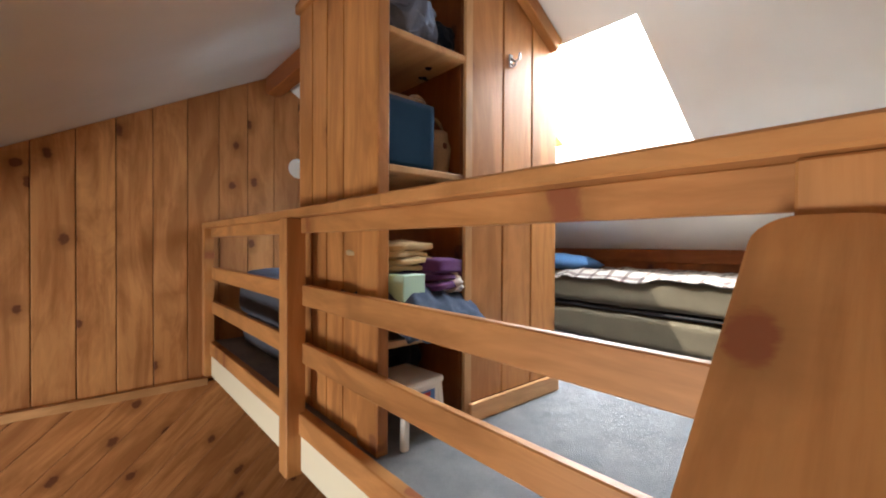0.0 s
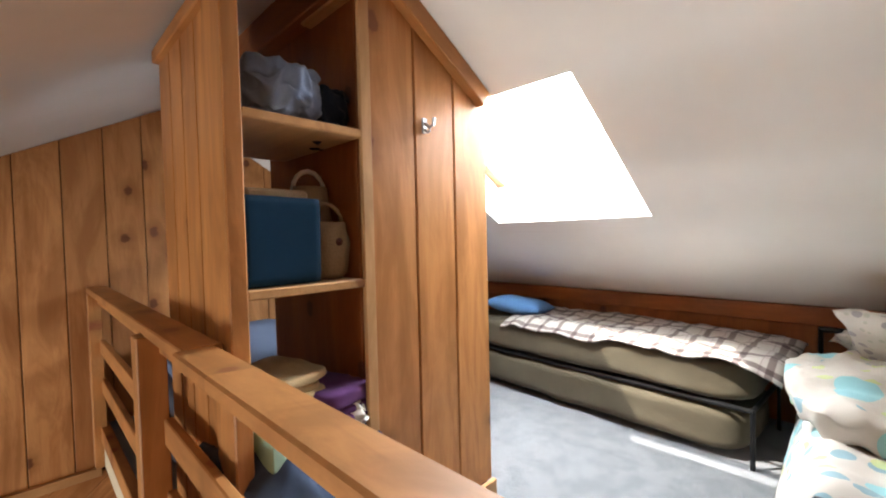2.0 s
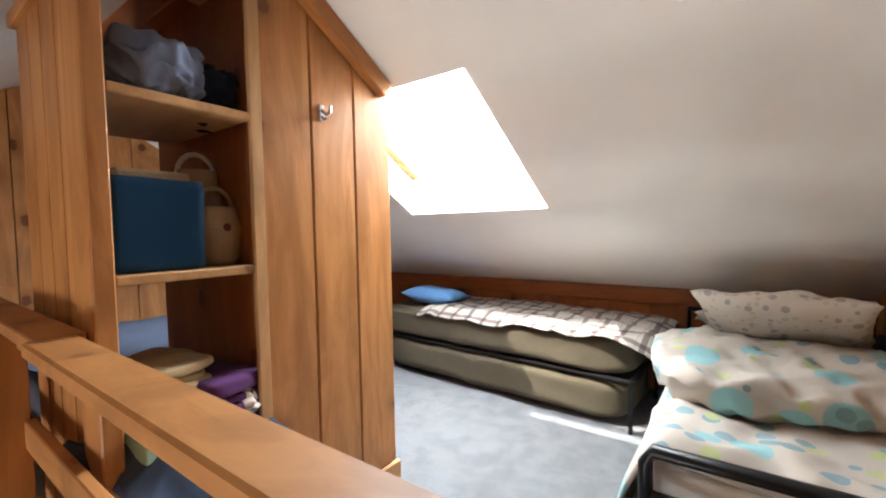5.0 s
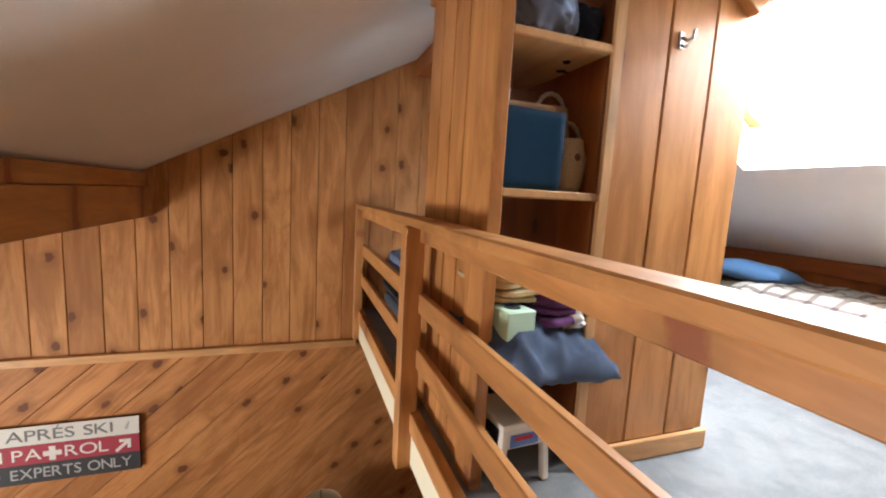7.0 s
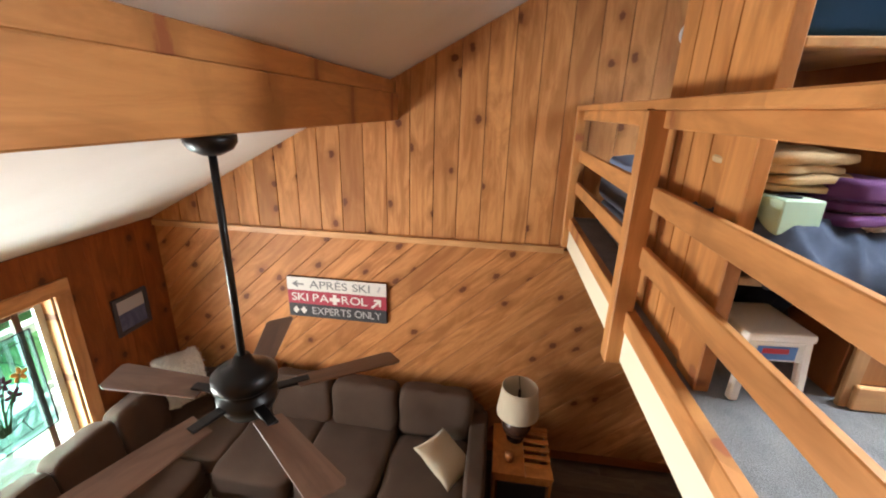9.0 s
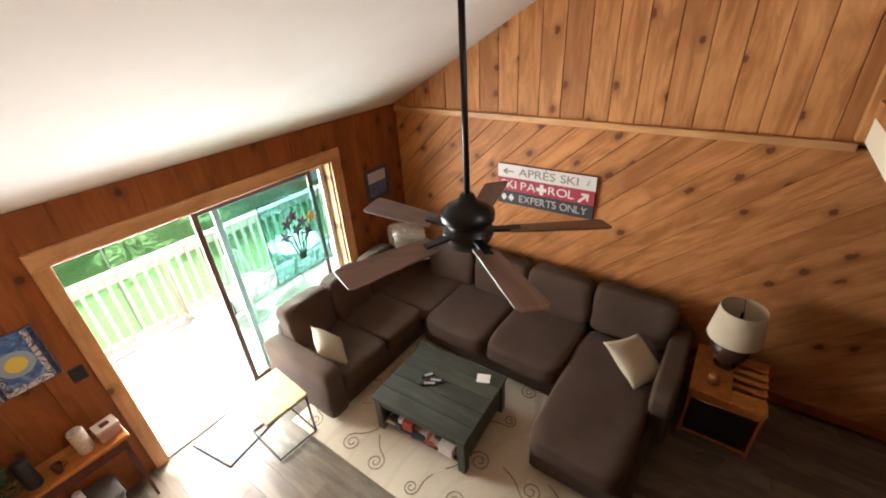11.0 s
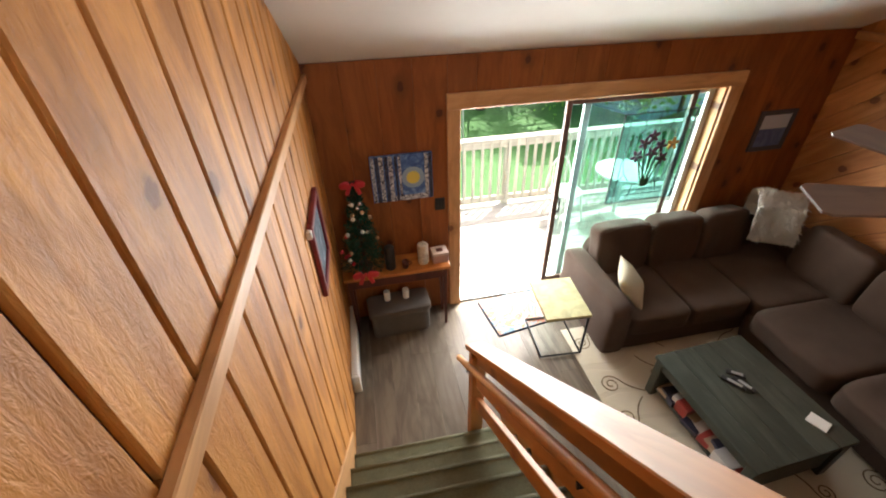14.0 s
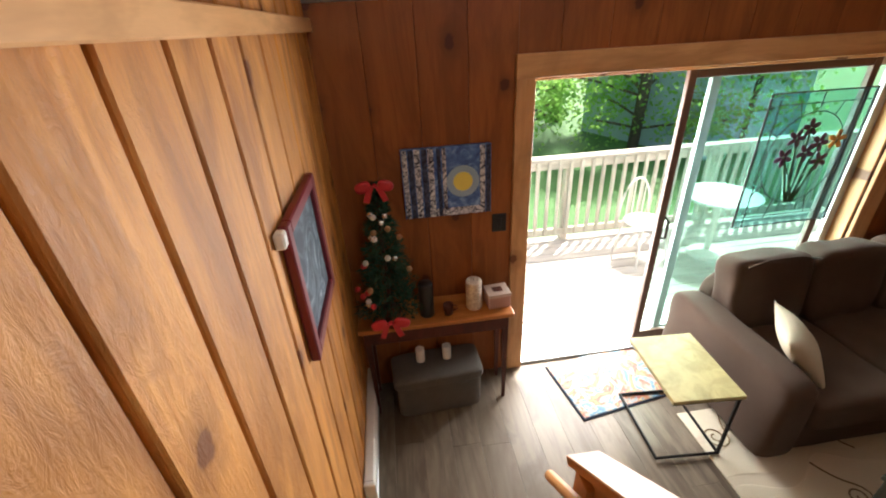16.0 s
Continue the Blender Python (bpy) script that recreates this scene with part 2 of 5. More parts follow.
PLAID = plaid()
DOTS = dotted("dotted_comforter", (0.50, 0.46, 0.405), [((0.20, 0.47, 0.52), 4.6, 0.31), ((0.16, 0.30, 0.36), 8.0, 0.26), ((0.42, 0.48, 0.20), 7.0, 0.20)], 5, 0.3)
FLORAL = dotted("floral_pillowcase", (0.70, 0.68, 0.63), [((0.35, 0.33, 0.36), 17.0, 0.3), ((0.5, 0.52, 0.45), 23.0, 0.25)], 5, 0.3)


def rug_mat():
    m = mat("beige_scroll_rug", (0.5, 0.44, 0.33), 0.95)
    n = Nodes(m)
    v = n.coords()
    w = n.add("TexWave", Scale=1.1, Distortion=9.0, Detail=1.5)
    w.wave_type = "RINGS"
    n.link(v, w.inputs["Vector"])
    line = n.ramp(w.outputs[1], (0.0, (1, 1, 1)), (0.06, (1, 1, 1)), (0.1, (0, 0, 0)))
    col = n.mix(n.noise(v, 3, 3), (0.56, 0.50, 0.38), (0.66, 0.60, 0.47))
    n.colour(n.mix(n.math("MULTIPLY", line, 0.12), col, (0.30, 0.24, 0.16)))
    n.bump(n.math("ADD", n.noise(v, 300, 3), n.math("MULTIPLY", line, -1.0)), 0.5, 0.006)
    return m


def swirl(name, scale, *stops):
    m = mat(name, (0.4, 0.4, 0.4), 0.7)
    n = Nodes(m)
    f = n.noise(n.coords((scale, scale, scale)), 1.0, 3, 0.55, 2.5)
    n.colour(n.ramp(f, *stops))
    return m


RUG = rug_mat()
MAT = swirl("multicolour_swirl_mat", 6, (0.25, (0.03, 0.05, 0.14)), (0.4, (0.10, 0.2, 0.27)), (0.48, (0.32, 0.28, 0.22)), (0.55, (0.28, 0.06, 0.05)), (0.63, (0.34, 0.26, 0.1)), (0.75, (0.06, 0.1, 0.22)))


def glass(name, tint, clear=0.9):
    m = bpy.data.materials.new(name)
    m.use_nodes = True
    t = m.node_tree
    t.nodes.clear()
    o = t.nodes.new("ShaderNodeOutputMaterial")
    mx = t.nodes.new("ShaderNodeMixShader")
    tr = t.nodes.new("ShaderNodeBsdfTransparent")
    tr.inputs[0].default_value = (*tint, 1)
    gl = t.nodes.new("ShaderNodeBsdfGlossy")
    gl.inputs["Roughness"].default_value = 0.03
    mx.inputs[0].default_value = 0.05
    t.links.new(tr.outputs[0], mx.inputs[1])
    t.links.new(gl.outputs[0], mx.inputs[2])
    t.links.new(mx.outputs[0], o.inputs[0])
    return m


GLASS = glass("door_glass", (0.80, 0.93, 0.90))
ART_GLASS = glass("art_glass", (0.68, 0.86, 0.88))
SKY_GLASS = glass("skylight_glass", (0.97, 0.98, 0.98))
# translucent white mixed into the pane, glowing in place of the overexposed sky
gn = SKY_GLASS.node_tree
sky_white = gn.nodes.new("ShaderNodeBsdfTranslucent")
sky_white.inputs[0].default_value = (0.9, 0.9, 0.9, 1)
veil = gn.nodes.new("ShaderNodeMixShader")
veil.inputs[0].default_value = 0.6
gn.links.new(gn.nodes["Mix Shader"].outputs[0], veil.inputs[1])
gn.links.new(sky_white.outputs[0], veil.inputs[2])
gn.links.new(veil.outputs[0], gn.nodes["Material Output"].inputs[0])

# ---- mesh helpers ----


def mesh_of(bm, name, material, smooth=False):
    me = bpy.data.meshes.new(name)
    bm.normal_update()
    bm.to_mesh(me)
    bm.free()
    me.materials.append(material)
    if smooth:
        for p in me.polygons:
            p.use_smooth = True
    return me


def part(name, bm, material, parent=None, label="", at=None, smooth=False):
    ob = new(name, bm if isinstance(bm, bpy.types.Mesh) else mesh_of(bm, name, material, smooth))
    if parent is not None:
        ob.parent = parent
    if at is not None:
        ob.matrix_basis = at
    if label:
        tagged(ob, label)
    return ob


def thing(name, label, category, group="", at=None, kind=""):
    ob = new(name)
    ob.empty_display_size = 0.05
    if at is not None:
        ob.matrix_world = at
    return tagged(ob, label, category, group, kind)


def box(x0, x1, y0, y1, z0, z1, bevel=0.004, seg=1, bm=None):
    own = bmesh.new()
    bmesh.ops.create_cube(own, size=1.0, matrix=Matrix.Translation(((x0 + x1) / 2, (y0 + y1) / 2, (z0 + z1) / 2)) @ Matrix.Diagonal((x1 - x0, y1 - y0, z1 - z0, 1)))
    if bevel > 0:
        bmesh.ops.bevel(own, geom=own.edges[:], offset=bevel, segments=seg, affect="EDGES", profile=0.6)
    if bm is None:
        return own
    me = bpy.data.meshes.new("tmp")
    own.to_mesh(me)
    own.free()
    bm.from_mesh(me)
    bpy.data.meshes.remove(me)
    return bm


def stick(a, b, w, h, bevel=0.004):
    """A board from a to b, w wide and h high; its length is local z. Returns the bmesh and its pose."""
    a, b = Vector(a), Vector(b)
    d = b - a
    z = d.normalized()
    up = Vector((0, 0, 1)) if abs(z.z) < 0.95 else Vector((0, 1, 0))
    x = up.cross(z).normalized()
    y = z.cross(x)
    m = Matrix((x, y, z)).transposed().to_4x4()
    m.translation = (a + b) / 2
    L = d.length / 2
    return box(-w / 2, w / 2, -h / 2, h / 2, -L, L, bevel), m


def plank(name, a, b, w, h, material, parent, label="", bevel=0.004):
    bm, m = stick(a, b, w, h, bevel)
    inv = parent.matrix_world.inverted() if parent is not None else Matrix.Identity(4)
    return part(name, bm, material, parent, label, inv @ m)


def tube(points, r, seg=8, closed=False):
    bm = bmesh.new()
    pts = [Vector(p) for p in points]
    rings = []
    n = len(pts)
    for i, p in enumerate(pts):
        q0 = pts[(i - 1) % n] if (i > 0 or closed) else p
        q1 = pts[(i + 1) % n] if (i < n - 1 or closed) else p
        d = (q1 - q0).normalized()
        up = Vector((0, 0, 1)) if abs(d.z) < 0.9 else Vector((1, 0, 0))
        x = d.cross(up).normalized()
        y = d.cross(x)
        rings.append([bm.verts.new(p + r * (math.cos(2 * math.pi * k / seg) * x + math.sin(2 * math.pi * k / seg) * y)) for k in range(seg)])
    for i in range(n if closed else n - 1):
        a, b = rings[i], rings[(i + 1) % n]
        for k in range(seg):
            bm.faces.new((a[k], a[(k + 1) % seg], b[(k + 1) % seg], b[k]))
    if not closed:
        bm.faces.new(rings[0][::-1])
        bm.faces.new(rings[-1])
    bmesh.ops.recalc_face_normals(bm, faces=bm.faces[:])
    return bm


def lathe(profile, seg=24, cap=True):
    bm = bmesh.new()
    rings = []
    for r, z in profile:
        rings.append([bm.verts.new((r * math.cos(2 * math.pi * k / seg), r * math.sin(2 * math.pi * k / seg), z)) for k in range(seg)])
    for a, b in zip(rings, rings[1:]):
        for k in range(seg):
            bm.faces.new((a[k], a[(k + 1) % seg], b[(k + 1) % seg], b[k]))
    if cap:
        bm.faces.new(rings[0][::-1])
        bm.faces.new(rings[-1])
    return bm


def soft_box(w, d, h, power=5.0, lump=0.012, seed=0, cuts=9, sag=0.0, freq=5.0, crease=0.0):
    """A padded block centred on its base, with rounded edges and uneven faces."""
    bm = bmesh.new()
    bmesh.ops.create_cube(bm, size=2.0)
    bmesh.ops.subdivide_edges(bm, edges=bm.edges[:], cuts=cuts, use_grid_fill=True)
    off = Vector((seed * 3.1, seed * 1.7, seed * 0.9))
    for v in bm.verts:
        c = v.co
        k = (abs(c.x) ** power + abs(c.y) ** power + abs(c.z) ** power) ** (-1 / power)
        c = Vector((c.x * k * w / 2, c.y * k * d / 2, c.z * k * h / 2))
        p = c * freq + off
        c += lump * Vector((noise.noise(p), noise.noise(p + Vector((9, 0, 0))), noise.noise(p + Vector((0, 9, 0)))))
        c += crease * Vector((0, 0, 1) if abs(c.z) > 0.3 * h else (c.x, c.y, 0)).normalized() * (0.4 - abs(noise.noise(p * 1.7 + Vector((0, 0, 4)))))
        if sag and c.z > 0:
            c.z -= sag * (1 - (2 * c.x / w) ** 2) * (1 - (2 * c.y / d) ** 2)
        v.co = c + Vector((0, 0, h / 2))
    return bm


def pillow_shape(w, d, h, seed=0, n=18, lump=0.012):
    """A stuffed pillow with drawn-out corners, centred, in the xy plane."""
    bm = bmesh.new()
    for side in (1, -1):
        grid = []
        for i in range(n + 1):
            row = []
            for j in range(n + 1):
                u, v = 2 * i / n - 1, 2 * j / n - 1
                t = max(0.0, (1 - abs(u) ** 2.6) * (1 - abs(v) ** 2.6)) ** 0.55
                p = Vector((u * (1 - 0.08 * (1 - v * v)) * w / 2, v * (1 - 0.08 * (1 - u * u)) * d / 2, side * t * h / 2))
                q = p * 7 + Vector((seed * 2.3, seed, side))
                p.z += side * lump * noise.noise(q) * (1 if t > 0 else 0)
                row.append(bm.verts.new(p))
            grid.append(row)
        for i in range(n):
            for j in range(n):
                f = (grid[i][j], grid[i + 1][j], grid[i + 1][j + 1], grid[i][j + 1])
                bm.faces.new(f if side > 0 else f[::-1])
    bmesh.ops.remove_doubles(bm, verts=bm.verts[:], dist=0.0005)
    return bm


def sheet_shape(w, d, n=24, m=24, height=None, thick=0.012):
    """A cloth laid over things: height(x, y) gives its top."""
    bm = bmesh.new()
    tops, lows = [], []
    for i in range(n + 1):
        a, b = [], []
        for j in range(m + 1):
            x, y = w * (i / n - 0.5), d * (j / m - 0.5)
            p = Vector(height(x, y))
            a.append(bm.verts.new(p))
            b.append(bm.verts.new(p - Vector((0, 0, thick))))
        tops.append(a)
        lows.append(b)
    for i in range(n):
        for j in range(m):
            bm.faces.new((tops[i][j], tops[i + 1][j], tops[i + 1][j + 1], tops[i][j + 1]))
            bm.faces.new((lows[i][j], lows[i][j + 1], lows[i + 1][j + 1], lows[i + 1][j]))
    for i in range(n):
        for j, s in ((0, 1), (m, -1)):
            q = (tops[i][j], lows[i][j], lows[i + 1][j], tops[i + 1][j])
            bm.faces.new(q[::s])
    for j in range(m):
        for i, s in ((0, -1), (n, 1)):
            q = (tops[i][j], lows[i][j], lows[i][j + 1], tops[i][j + 1])
            bm.faces.new(q[::s])
    return bm


def clip(poly, nx, ny, c):
    """The part of a convex polygon with nx*u + ny*v <= c."""
    out = []
    for k, p in enumerate(poly):
        q = poly[(k + 1) % len(poly)]
        a, b = nx * p[0] + ny * p[1] - c, nx * q[0] + ny * q[1] - c
        if a <= 0:
            out.append(p)
        if a * b < 0:
            t = a / (a - b)
            out.append((p[0] + t * (q[0] - p[0]), p[1] + t * (q[1] - p[1])))
    return out


def boards(parent, name, origin, U, V, N, poly, width, angle, material, gap=0.004, thick=0.018, chamfer=0.004, shift=0.0, uneven=0.0):
    """Boards of one wall, each a piece of its own, cut to the wall's outline; the length of each is its local z."""
    origin, U, V, N = Vector(origin), Vector(U), Vector(V), Vector(N)
    a = radians(angle)
    d, n = (math.cos(a), math.sin(a)), (-math.sin(a), math.cos(a))
    across = [n[0] * p[0] + n[1] * p[1] for p in poly]
    s = min(across) + shift
    rng = random.Random(len(poly) * 7 + int(width * 1000))
    Z = (d[0] * U + d[1] * V).normalized()
    X = N.cross(Z).normalized()
    while s < max(across) - 0.002:
        w = width * (1 + uneven * rng.uniform(-1, 1))
        rings = []
        for inset, depth in ((gap / 2, -0.002), (gap / 2, thick - chamfer), (gap / 2 + chamfer, thick)):
            p = clip(clip(poly, n[0], n[1], s + w - inset), -n[0], -n[1], -(s + inset))
            rings.append((p, depth))
        s += w
        if len(rings[0][0]) < 3 or len(rings[2][0]) < 3:
            continue
        if len(rings[2][0]) != len(rings[0][0]):
            rings[2] = (rings[1][0], thick)
        c = rings[0][0]
        mid = origin + U * (sum(q[0] for q in c) / len(c)) + V * (sum(q[1] for q in c) / len(c))
        m = Matrix((X, N, Z)).transposed().to_4x4()
        m.translation = mid
        inv = m.inverted()
        bm = bmesh.new()
        loops = [[bm.verts.new(inv @ (origin + U * q[0] + V * q[1] + N * depth)) for q in p] for p, depth in rings]
        for A, B in zip(loops, loops[1:]):
            for k in range(len(A)):
                bm.faces.new((A[k], A[(k + 1) % len(A)], B[(k + 1) % len(A)], B[k]))
        bm.faces.new(loops[-1])
        bmesh.ops.recalc_face_normals(bm, faces=bm.faces[:])
        if sum((f.normal.y for f in bm.faces if len(f.verts) == len(loops[-1]) and abs(f.normal.y) > 0.9), 0) < 0:
            bmesh.ops.reverse_faces(bm, faces=bm.faces[:])
        part(name, bm, material, parent, at=m)


def slab(name, pts, axis, t0, t1, material, label):
    """A wall or floor: an outline pushed along one axis from t0 to t1."""
    bm = bmesh.new()
    def put3(p, t):
        q = list(p)
        q.insert(axis, t)
        return bm.verts.new(q)
    A, B = [put3(p, t0) for p in pts], [put3(p, t1) for p in pts]
    bm.faces.new(A)
    bm.faces.new(B[::-1])
    for k in range(len(A)):
        bm.faces.new((A[k], B[k], B[(k + 1) % len(A)], A[(k + 1) % len(A)]))
    bmesh.ops.recalc_face_normals(bm, faces=bm.faces[:])
    return tagged(part(name, bm, material), label, "structure", kind="structure")


def letters(text, size, material, parent, at, width):
    """A line of lettering, centred, each character a part of its own."""
    made, x = [], 0.0
    for ch in text:
        if ch == " ":
            x += size * 0.3
            continue
        cu = bpy.data.curves.new("text", "FONT")
        cu.body, cu.size, cu.extrude, cu.align_y = ch, size, 0.0015, "CENTER"
        tmp = new("text", cu)
        bpy.context.view_layer.update()
        me = bpy.data.meshes.new_from_object(tmp.evaluated_get(bpy.context.evaluated_depsgraph_get()))
        bpy.data.objects.remove(tmp)
        me.materials.clear()
        me.materials.append(material)
        xs = [v.co.x for v in me.vertices]
        made.append((me, x - min(xs)))
        x += max(xs) - min(xs) + size * 0.07
    k = width / (x - size * 0.07)
    for me, off in made:
        part("letter", me, material, parent, at=at @ Matrix.Translation((off * k - width / 2, 0, 0)) @ Matrix.Diagonal((k, 1, 1, 1)))


# ---- plan ----
X1, Y0, Y1 = 4.69, -1.60, 5.62
LOFT, EDGE = 2.70, 1.42
RY, RZ = 0.926, 4.951


def roof_front(y):
    return 2.44 + 0.535 * (Y1 - y)


def roof_back(y):
    return RZ - 0.593 * (RY - y)


KNEE = roof_back(Y0)

# ---- structure ----
slab("floor", [(-0.1, Y0 - 0.1), (X1 + 0.1, Y0 - 0.1), (X1 + 0.1, Y1 + 0.17), (-0.1, Y1 + 0.17)], 2, -0.12, -0.012, GROOVE, "grey brown wood look plank floor of the living room")
slab("wall_sign", [(Y0 - 0.1, 0), (Y1, 0), (Y1, 2.44), (RY, RZ), (Y0 - 0.1, KNEE)], 0, X1, X1 + 0.12, GROOVE, "knotty pine gable wall, vertical boards over diagonal boards")
slab("wall_stair", [(0.9, 0), (Y1, 0), (Y1, 2.44), (RY, RZ), (0.9, RZ)], 0, -0.12, 0, GROOVE, "knotty pine wall of vertical boards beside the stairs")
slab("wall_loft", [(Y0 - 0.1, LOFT), (0.9, LOFT), (0.9, RZ), (Y0 - 0.1, KNEE)], 0, 0.10, 0.24, GROOVE, "knotty pine end wall of the sleeping loft")
slab("wall_knee", [(0.0, LOFT - 0.3), (X1, LOFT - 0.3), (X1, KNEE), (0.0, KNEE)], 1, Y0 - 0.12, Y0, PINE_RED, "low dark red pine knee wall under the roof slope")
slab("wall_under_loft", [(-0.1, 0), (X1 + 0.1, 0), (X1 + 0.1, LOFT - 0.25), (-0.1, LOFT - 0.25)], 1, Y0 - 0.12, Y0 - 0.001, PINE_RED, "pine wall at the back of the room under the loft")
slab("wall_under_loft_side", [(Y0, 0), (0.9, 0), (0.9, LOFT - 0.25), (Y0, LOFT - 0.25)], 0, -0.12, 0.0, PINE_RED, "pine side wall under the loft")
slab("wall_door_left", [(0, 0), (1.14, 0), (1.14, 2.44), (0, 2.44)], 1, Y1, Y1 + 0.14, GROOVE, "dark reddish pine wall beside the patio door")
slab("wall_door_right", [(3.56, 0), (X1 + 0.12, 0), (X1 + 0.12, 2.44), (3.56, 2.44)], 1, Y1, Y1 + 0.14, GROOVE, "dark reddish pine wall beside the patio door")
slab("wall_door_top", [(1.14, 2.05), (3.56, 2.05), (3.56, 2.44), (1.14, 2.44)], 1, Y1, Y1 + 0.14, GROOVE, "dark reddish pine wall above the patio door")

# roof slopes: the front one whole, the back one in four strips round the skylight
T = 0.28
# the unseen eave past Y1 is added to cut sun at the door
slab("ceiling_front", [(Y1 + 0.75, roof_front(Y1 + 0.75)), (Y1 + 0.75, roof_front(Y1 + 0.75) + T), (RY, RZ + T), (RY, RZ)], 0, -0.12, X1 + 0.12, PLASTER, "white sloping plaster ceiling over the living room")
SX0, SX1, SY0, SY1 = 1.82, 2.86, -0.66, 0.25


def back_strip(name, ya, yb, xa, xb):
    slab(name, [(ya, roof_back(ya)), (yb, roof_back(yb)), (yb, roof_back(yb) + T), (ya, roof_back(ya) + T)], 0, xa, xb, PLASTER, "white sloping plaster ceiling of the loft with a skylight")


back_strip("ceiling_back", SY1, RY, -0.12, X1 + 0.12)
back_strip("ceiling_back", Y0 - 0.12, SY0, -0.12, X1 + 0.12)
back_strip("ceiling_back", SY0, SY1, -0.12, SX0)
back_strip("ceiling_back", SY0, SY1, SX1, X1 + 0.12)

# skylight
up = Vector((0, -0.51, 0.86)) 
win = tagged(new("window_skylight"), "bright roof skylight with a pine frame", "skylight", kind="structure")
ya, yb = SY0, SY1
SASH = Matrix(((1, 0, 0, 0), (0, 0.86, -0.51, 0), (0, 0.51, 0.86, 0), (0, 0, 0, 1)))
LONG = (yb - ya) / 0.86
SASH.translation = Vector((SX0, ya, roof_back(ya))) + up * 0.24
WIDE = SX1 - SX0
for x0, x1, y0, y1 in ((0, WIDE, 0, 0.10), (0, WIDE, LONG - 0.06, LONG), (0, 0.07, 0.10, LONG - 0.06), (WIDE - 0.07, WIDE, 0.10, LONG - 0.06)):
    part("window_frame", box(x0 + 0.001, x1 - 0.001, y0 + 0.001, y1 - 0.001, -0.02, 0.025, 0.003), CABINET, win, at=SASH)
bm = bmesh.new()
bm.faces.new([bm.verts.new(Vector((x, y, roof_back(y))) + up * 0.28) for x, y in ((SX0, ya), (SX1, ya), (SX1, yb), (SX0, yb))])
pane = part("pane", bm, SKY_GLASS, win)
pane.visible_shadow = False

# loft deck and its edge
slab("floor_loft", [(1.0, Y0), (X1, Y0), (X1, EDGE - 0.03), (1.0, EDGE - 0.03)], 2, LOFT - 0.22, LOFT, CARPET, "grey carpeted floor of the sleeping loft")
slab("floor_loft_landing", [(0.0, Y0), (1.0, Y0), (1.0, EDGE - 0.06), (0.0, EDGE - 0.06)], 2, LOFT - 0.22, LOFT, CARPET, "grey carpeted landing at the top of the stairs")
slab("trim_fascia", [(1.0, 2.45), (X1, 2.45), (X1, 2.615), (1.0, 2.615)], 1, EDGE - 0.028, EDGE + 0.012, CREAM, "cream painted fascia board under the loft edge")
fw = tagged(plank("trim_fascia_wood", (1.0, EDGE - 0.002, 2.665), (X1, EDGE - 0.002, 2.665), 0.05, 0.1, PINE_RAIL, None), "varnished pine board along the loft edge", "trim", kind="structure")


def trim_run(name, a, b, w, h, material, label, round_=0.004):
    return tagged(plank(name, a, b, w, h, material, None, bevel=round_), label, "trim", kind="structure")


trim_run("trim_sign_wall", (X1 - 0.03, EDGE + 0.02, 2.39), (X1 - 0.03, Y1, 2.39), 0.035, 0.06, PINE_TRIM, "pine ledger strip between diagonal and vertical boards")
trim_run("trim_stair_wall", (0.032, 1.0, 2.350), (0.032, Y1, 2.350), 0.03, 0.058, PINE_TRIM, "pale pine strip along the stair wall")
trim_run("trim_knee", (0.24, Y0 + 0.02, KNEE - 0.06), (X1, Y0 + 0.02, KNEE - 0.06), 0.03, 0.11, PINE_RED, "dark red pine rail on top of the knee wall")
trim_run("baseboard_sign", (X1 - 0.03, Y0, 0.05), (X1 - 0.03, 2.0, 0.05), 0.02, 0.10, PINE_RED, "pine baseboard")
beam = tagged(new("beam"), "heavy varnished pine roof beam carrying a fan", "beam", kind="structure")
plank("lower_timber", (0.0, 3.05, 3.59), (X1, 3.05, 3.59), 0.13, 0.22, PINE_RAIL, beam, bevel=0.006)
plank("upper_timber", (0.0, 3.06, 3.752), (X1, 3.06, 3.752), 0.11, 0.10, PINE_RAIL, beam)
ridge = trim_run("ridge_beam", (2.1, RY, RZ - 0.09), (X1, RY, RZ - 0.09), 0.12, 0.17, PINE_RED, "pine ridge beam")

# patio door: casing, tracks, one open and one fixed leaf
door = tagged(new("door_patio"), "wide sliding patio door, one leaf slid open", "patio door", kind="structure")
yf = Y1 - 0.028
plank("casing", (1.10, yf, 0), (1.10, yf, 2.05), 0.11, 0.03, PINE_TRIM, door)
plank("casing", (3.62, yf, 0), (3.62, yf, 2.05), 0.13, 0.03, PINE_TRIM, door)
plank("casing", (1.045, yf - 0.002, 2.11), (3.685, yf - 0.002, 2.11), 0.03, 0.12, PINE_TRIM, door)
for x in (1.148, 3.548):
    plank("jamb", (x, Y1 + 0.07, 0), (x, Y1 + 0.07, 2.05), 0.02, 0.16, PINE_TRIM, door)
plank("head_jamb", (1.14, Y1 + 0.07, 2.042), (3.56, Y1 + 0.07, 2.042), 0.16, 0.02, PINE_TRIM, door)
plank("sill", (1.14, Y1 + 0.08, 0.012), (3.56, Y1 + 0.08, 0.012), 0.2, 0.03, GREY_METAL, door)


